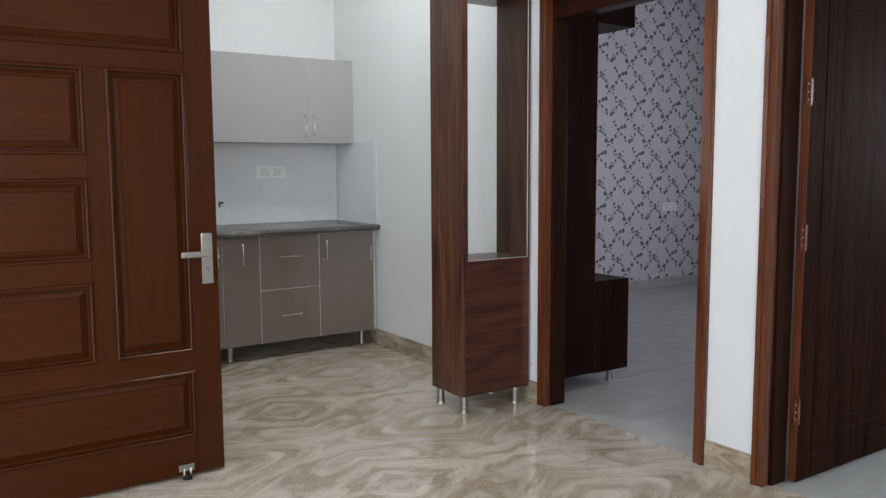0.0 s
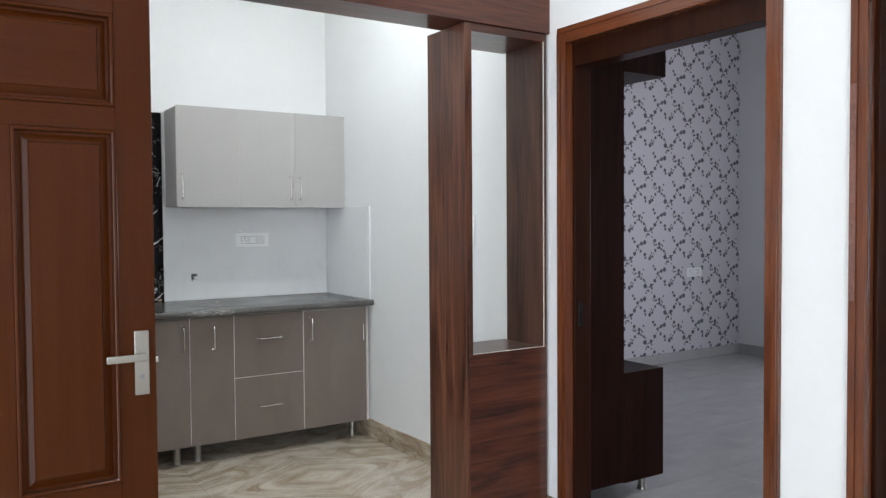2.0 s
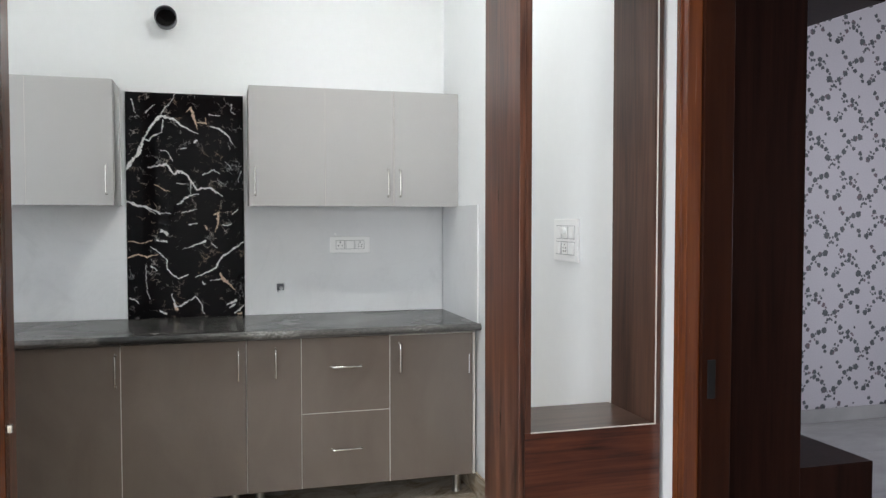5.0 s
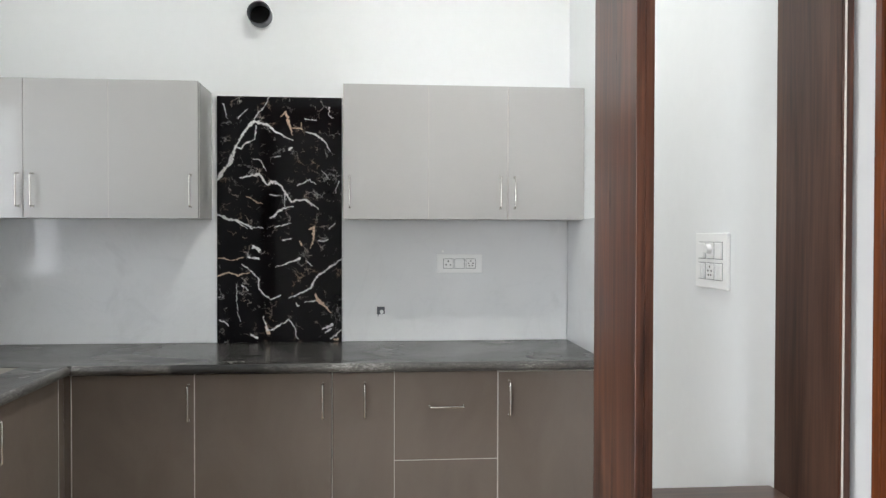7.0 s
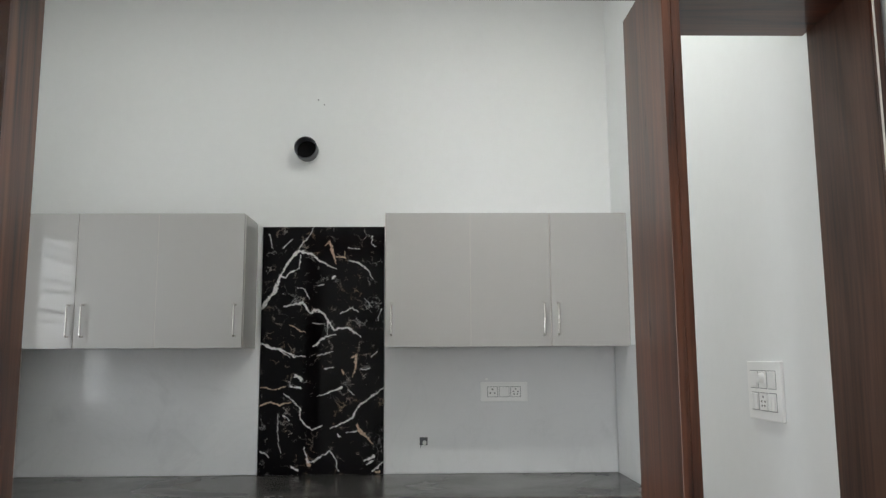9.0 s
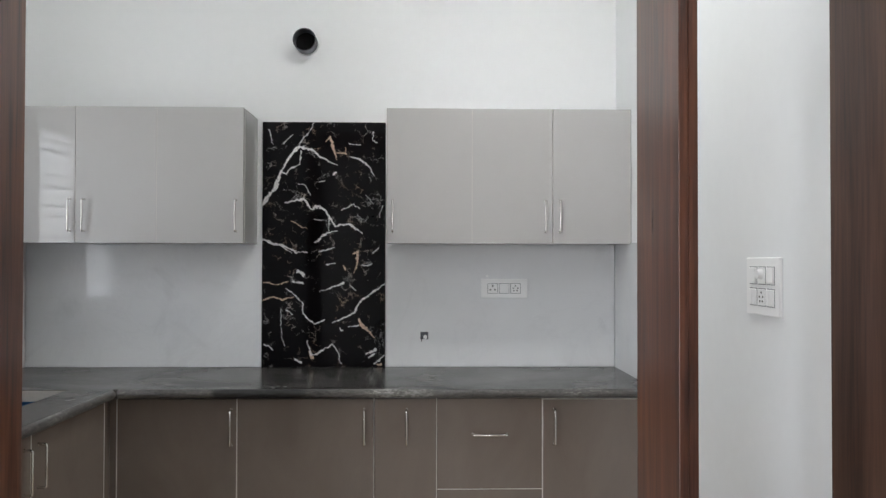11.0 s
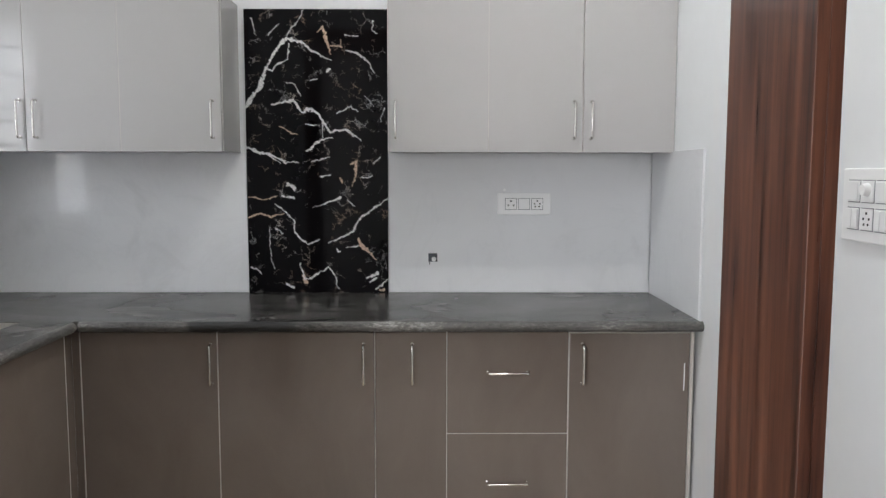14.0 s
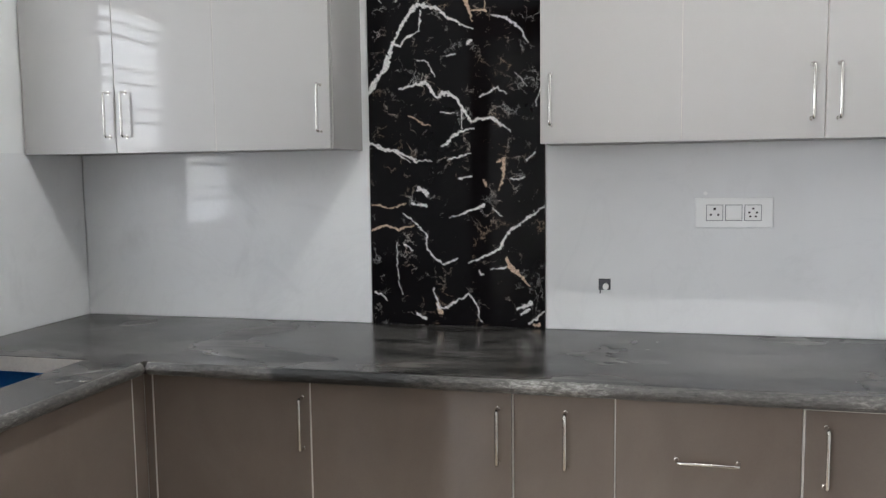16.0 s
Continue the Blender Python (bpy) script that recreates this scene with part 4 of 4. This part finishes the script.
def red_leaf():
    """The entrance leaf, standing open into the hall, with raised panels."""
    x0, x1, y0, y1, top = -1.02, -0.018, -2.441, -2.401, 2.2
    d = thing("entrance_door", (x0, y1, 0), "varnished reddish-brown panelled wooden door standing open", "door")
    xm0, xm1 = -0.512, -0.434
    xi0, xi1 = x0 + 0.112, -0.132
    v = M["teak_z"]
    h = M["teak_x"]
    b = FL + 0.012
    part("stile", box(x0, xi0, y0, y1, b, top, 0.002, 2), v, d)
    part("stile", box(xi1, x1, y0, y1, b, top, 0.002, 2), v, d)
    for z0, z1 in ((b, 0.138), (0.421, 0.503), (1.655, 1.729), (2.029, top)):
        part("rail", box(xi0, xi1, y0 + 0.0005, y1, z0, z1, 0.001, 1), h, d)
    part("muntin", box(xm0, xm1, y0 + 0.0007, y1, 0.503, 1.655, 0.001, 1), v, d)
    for z0, z1 in ((0.823, 0.909), (1.230, 1.320)):
        part("rail", box(xi0, xm0, y0 + 0.0005, y1, z0, z1, 0.001, 1), h, d)

    def raised(a, c, z0, z1, mat):
        """A panel with a moulded lip, a sunk margin and a raised field."""
        bm = bmesh.new()
        rings = ((0.0, 0.0), (0.002, -0.006), (0.005, -0.009), (0.010, -0.009), (0.013, -0.006), (0.016, 0.016), (0.024, 0.017), (0.048, 0.006), (0.051, 0.001))
        prev = None
        for inset, dep in rings:
            ring = [bm.verts.new((p, y0 + dep, q)) for p, q in ((a + inset, z0 + inset), (c - inset, z0 + inset), (c - inset, z1 - inset), (a + inset, z1 - inset))]
            if prev:
                for i in range(4):
                    bm.faces.new((prev[i], prev[(i + 1) % 4], ring[(i + 1) % 4], ring[i]))
            prev = ring
        bm.faces.new(prev)
        back = [bm.verts.new((p, y1 - 0.006, q)) for p, q in ((a, z0), (c, z0), (c, z1), (a, z1))]
        bm.faces.new(back[::-1])
        bmesh.ops.recalc_face_normals(bm, faces=bm.faces)
        part("panel", bm, mat, d)

    raised(xi0, xi1, 0.138, 0.421, h)
    raised(xi0, xi1, 1.729, 2.029, h)
    raised(xm1, xi1, 0.503, 1.655, v)
    for z0, z1 in ((0.503, 0.823), (0.909, 1.230), (1.320, 1.655)):
        raised(xi0, xm0, z0, z1, h)
    # lever handle on a square plate, latch in the edge
    px = -0.064
    pl = part("lock_plate", box(px - 0.023, px + 0.023, y0 - 0.007, y0, 0.785, 0.997, 0.002, 2), M["steel"], d, "brushed steel lock plate")
    bm = rod((px, y0 - 0.006, 0.912), (px, y0 - 0.03, 0.912), 0.009, 20)
    add_box(bm, -0.178, px + 0.01, y0 - 0.037, y0 - 0.026, 0.9, 0.924, 0.004, 2)
    part("lever", bm, M["steel"], pl, "brushed steel lever")
    part("keyhole", rod((px, y0 - 0.0085, 0.846), (px, y0 - 0.004, 0.846), 0.008, 20), M["seam"], pl, "dark keyhole")
    part("latch", box(x1, x1 + 0.012, y0 + 0.012, y0 + 0.026, 0.885, 0.905, 0.002, 1), M["chrome"], d, "steel latch bolt")
    # foot stopper near the floor
    st = part("door_stopper", box(-0.213, -0.15, y0 - 0.006, y0, -0.005, 0.022, 0.001, 1), M["steel"], d, "small steel foot stopper")
    for x in (-0.195, -0.168):
        part("stopper_rod", rod((x, y0 - 0.014, -0.026), (x, y0 - 0.014, 0.012), 0.005, 14), M["chrome"], st, "steel rod")
    part("rubber_foot", rod((-0.182, y0 - 0.016, FL + 0.001), (-0.182, y0 - 0.016, -0.018), 0.02, 20, 0.016), M["black"], st, "black rubber foot")
    f = thing("door_frame_3", (-1.2, -3.02, FL), "varnished wooden frame of the entrance", "door frame", kind="structure")
    for a, c in ((-2.54, -2.482), (-3.558, -3.50)):
        part("jamb", box(-1.33, -1.18, a, c, FL, 2.158, 0.003, 1), M["frame_z"], f)
    part("head", box(-1.33, -1.18, -3.499, -2.541, 2.1, 2.158, 0.003, 1), M["frame_y"], f)


red_leaf()


# ---- bedroom unit beside the doorway ----
def tv_unit():
    y0, y1 = -2.385, -0.6
    u = thing("bedroom_unit", (2.1, -1.5, 0), "dark wenge laminate wall unit with low cabinet and upper box", "cabinet")
    part("back_panel", box(XB + 0.001, 2.238, y0, y1, 0.046, 2.72, 0.002, 1), M["wenge"], u)
    part("low_cabinet", box(2.2385, 2.522, y0, y1, 0.04, 0.594, 0.002, 1), M["wenge"], u, "low dark cabinet")
    part("upper_box", box(2.2385, 2.535, y0, y1, 2.085, 2.72, 0.002, 1), M["wenge"], u, "dark upper box")
    for x, y in ((2.43, y0 + 0.06), (2.43, y1 - 0.06), (1.95, y1 - 0.06), (1.95, y0 + 0.06)):
        leg(u, x, y, 0.0455, 0.021)


tv_unit()


# ---- electrical fittings ----
def socket_plate(name, at, right, up, out, cols, rows, w, h, label, modules):
    """A modular plate; modules is one word for each, row by row."""
    at, right, up, out = Vector(at), Vector(right), Vector(up), Vector(out)
    s = thing(name, at, label, "switch")

    def slab_part(pname, cu, cv, du, dv, d0, d1, mat, parent, bevel=0.001, lab=""):
        bm = box(-du / 2, du / 2, -dv / 2, dv / 2, d0, d1, bevel, 2)
        c = at + right * cu + up * cv
        m = Matrix((right, up, out)).transposed().to_4x4()
        bmesh.ops.transform(bm, matrix=Matrix.Translation(c) @ m, verts=bm.verts)
        return part(pname, bm, mat, parent, lab)

    plate = slab_part("plate", 0, 0, w, h, 0.0, 0.011, M["plastic"], s, 0.003)
    mw, mh = 0.046, 0.046
    pitch_u, pitch_v = 0.056, 0.06
    for i, kind in enumerate(modules):
        r, c = divmod(i, cols)
        cu, cv = (c - (cols - 1) / 2) * pitch_u, ((rows - 1) / 2 - r) * pitch_v
        slab_part("surround", cu, cv, mw + 0.004, mh + 0.004, 0.0108, 0.0114, M["seam"], plate, 0.0, "thin grey gap")
        mod = slab_part("module", cu, cv, mw, mh, 0.0112, 0.0135, M["plastic"], plate, 0.001)
        if kind == "socket":
            for du, dv, rr in ((0, 0.012, 0.0036), (-0.011, -0.006, 0.003), (0.011, -0.006, 0.003)):
                slab_part("pin_hole", cu + du, cv + dv, rr * 2, rr * 2, 0.0128, 0.0138, M["black"], mod, 0.0)
        elif kind == "socket5":
            for du, dv in ((0, 0.013), (-0.011, 0.001), (0.011, 0.001), (-0.008, -0.011), (0.008, -0.011)):
                slab_part("pin_hole", cu + du, cv + dv, 0.006, 0.005, 0.0128, 0.0138, M["black"], mod, 0.0)
        elif kind == "twin":
            for du in (-0.0118, 0.0118):
                slab_part("rocker", cu + du, cv, 0.021, mh - 0.004, 0.0132, 0.0165, M["plastic"], mod, 0.001)
        elif kind == "knob":
            c0 = at + right * cu + up * (cv + 0.004)
            part("knob", rod(c0 + out * 0.013, c0 + out * 0.026, 0.015, 20, 0.012), M["plastic"], mod)
        else:
            slab_part("rocker", cu, cv, mw - 0.005, mh - 0.005, 0.0132, 0.016, M["plastic"], mod, 0.001)
    return s


socket_plate("socket_plate", (1.181, -0.009, 1.243), (1, 0, 0), (0, 0, 1), (0, -1, 0), 3, 1, 0.228, 0.092, "white plate with two sockets and a switch on tiles", ("socket", "switch", "socket5"))
socket_plate("switch_plate", (XR, -1.715, 1.307), (0, -1, 0), (0, 0, 1), (-1, 0, 0), 3, 2, 0.212, 0.16, "white six-module switch plate with a fan regulator knob", ("switch", "knob", "switch", "twin", "socket5", "twin"))
socket_plate("socket_plate", (5.78, BY, 0.84), (1, 0, 0), (0, 0, 1), (0, -1, 0), 3, 1, 0.22, 0.09, "white socket plate on the floral wallpaper", ("socket", "switch", "socket5"))


# ---- pipes and small things on the walls ----
def exhaust_pipe():
    x, z = 0.211, 2.442
    p = thing("vent_pipe", (x, 0, z), "dark grey plastic vent pipe end sticking out of the wall", "pipe")
    bm = bmesh.new()
    n = 32
    rings = []
    for r, y in ((0.056, 0.0), (0.056, -0.075), (0.0535, -0.0765), (0.051, -0.075), (0.051, -0.0065)):
        rings.append([bm.verts.new((x + r * math.cos(i * 2 * math.pi / n), y, z + r * math.sin(i * 2 * math.pi / n))) for i in range(n)])
    for a, b in zip(rings, rings[1:]):
        for i in range(n):
            bm.faces.new((a[i], a[(i + 1) % n], b[(i + 1) % n], b[i]))
    bmesh.ops.recalc_face_normals(bm, faces=bm.faces)
    part("pipe", bm, M["pvc"], p)
    # a black disc stands in for the shade inside the pipe
    part("bore", rod((x, -0.0062, z), (x, -0.0085, z), 0.0508, 32), M["black"], p, "black disc painted as the pipe's shaded bore")
    part("collar", rod((x, 0.0, z), (x, -0.006, z), 0.062, 28, 0.058), M["wall"], p, "ring of white filler")


exhaust_pipe()
for mx, mz in ((0.262, 2.71), (0.292, 2.685)):
    part("nail_hole", rod((mx, -0.0004, mz), (mx, -0.0012, mz), 0.0035, 12), M["seam"], W["back"], "small nail hole")


def tap_outlet():
    x, z = 0.792, 1.012
    t = thing("water_outlet", (x, -0.01, z), "capped water pipe end in a square tile cut-out", "pipe")
    # the hole's shade is a dark plate laid on the tile
    part("cutout_shade", box(x - 0.019, x + 0.019, -0.0105, -0.0085, z - 0.018, z + 0.018), M["pvc"], t, "dark square plate painted as the shaded hole", False)
    part("pipe_end", rod((x + 0.004, -0.005, z - 0.006), (x + 0.004, -0.03, z - 0.006), 0.0095, 14), M["plastic"], t, "white pipe cap")
    part("thread", rod((x - 0.014, -0.011, z - 0.03), (x - 0.012, -0.013, z - 0.004), 0.002, 6), M["pvc"], t, "loose strand")
    b = thing("wall_plug", (1.098, -0.009, 1.315), "small plug above the socket plate", "plug")
    part("plug", rod((1.098, -0.0085, 1.303), (1.098, -0.016, 1.303), 0.006, 10), M["plastic"], b)


tap_outlet()


def kitchen_window():
    y0, y1, z0, z1 = -1.2, -0.73, 1.145, 2.07
    w = thing("window_1", (XL - 0.06, (y0 + y1) / 2, z0), "small kitchen window with level iron bars", "window", kind="structure")
    t = 0.014
    for a in ((y0, y0 + t, z0, z1), (y1 - t, y1, z0, z1), (y0 + t, y1 - t, z0, z0 + t), (y0 + t, y1 - t, z1 - t, z1)):
        part("window_frame", box(XL - 0.08, XL - 0.02, a[0], a[1], a[2], a[3], 0.002, 1), M["plastic"], w)
    for zc in (1.297, 1.47, 1.637, 1.798, 1.981):
        for z in (zc - 0.028, zc + 0.028):
            part("bar", rod((XL - 0.034, y0 + t, z), (XL - 0.034, y1 - t, z), 0.008, 8), M["bars"], w)


kitchen_window()


def ceiling_lamps():
    # kitchen pair, then the hall pair, unseen fittings added for light
    for x, y in ((-0.6, -1.05), (1.1, -1.4), (0.5, -3.2), (0.3, -5.6)):
        c = thing("ceiling_light", (x, y, H), "unseen round white recessed ceiling light", "lamp", "ceiling lights")
        part("rim", rod((x, y, H - 0.012), (x, y, H), 0.1, 28, 0.105), M["plastic"], c)
        part("diffuser", rod((x, y, H - 0.016), (x, y, H - 0.0125), 0.085, 28), M["glow"], c, "glowing diffuser")


ceiling_lamps()


# ---- floors, tile by tile ----
def tiled_floor(name, x0, x1, y0, y1, ox, oy, pitch, material, label, mirrored):
    bed = bmesh.new()
    if mirrored:
        add_box(bed, -1.32, x1, -4.14, y1, FL - 0.1, FL - 0.006)
        add_box(bed, x0, x1, y0, -4.14, FL - 0.1, FL - 0.006)
    else:
        add_box(bed, x0, x1, y0, y1, FL - 0.1, FL - 0.006)
    f = structure(name, bed, M["mortar"] if mirrored else M["grout_grey"], label, "floor")
    shared = {}
    i0, i1 = math.floor((x0 - ox) / pitch), math.ceil((x1 - ox) / pitch)
    j0, j1 = math.floor((y0 - oy) / pitch), math.ceil((y1 - oy) / pitch)
    rnd = random.Random(1)
    for i in range(i0, i1):
        for j in range(j0, j1):
            ax, bx = max(x0, ox + i * pitch), min(x1, ox + (i + 1) * pitch)
            ay, by = max(y0, oy + j * pitch), min(y1, oy + (j + 1) * pitch)
            if bx - ax < 0.02 or by - ay < 0.02:
                continue
            if mirrored and ay > -4.1:
                ax = max(ax, -1.31)
                if bx - ax < 0.02:
                    continue
            cx, cy = ox + (i + 0.5) * pitch, oy + (j + 0.5) * pitch
            sx, sy = (-1 if i % 2 else 1, -1 if j % 2 else 1) if mirrored else (1, 1)
            key = tuple(round(v, 4) for v in (ax - cx, bx - cx, ay - cy, by - cy)) + (sx, sy)
            if key not in shared:
                g = 0.0007
                a, b = sorted((sx * (ax - cx), sx * (bx - cx)))
                c, d = sorted((sy * (ay - cy), sy * (by - cy)))
                bm = box(a + g, b - g, c + g, d - g, -0.008, 0.0, 0.0006, 1)
                me = bpy.data.meshes.new("tile")
                bm.to_mesh(me)
                bm.free()
                me.materials.append(material)
                shared[key] = me
            ob = new("tile", shared[key])
            ob.parent = f
            ob.location = Vector((cx, cy, FL)) - ORIGIN[f]
            ob.scale = (sx, sy, 1)


tiled_floor("floor", HX, 1.79, HY, YB, 0.53, -0.6, 0.6, M["floor_marble"], "polished beige marble-look tiles mirrored in pairs", True)
tiled_floor("floor_bedroom", 1.79, BX, HY, BY, 1.79, 0.02, 0.6, M["floor_grey"], "pale grey smooth floor tiles of the rooms", False)
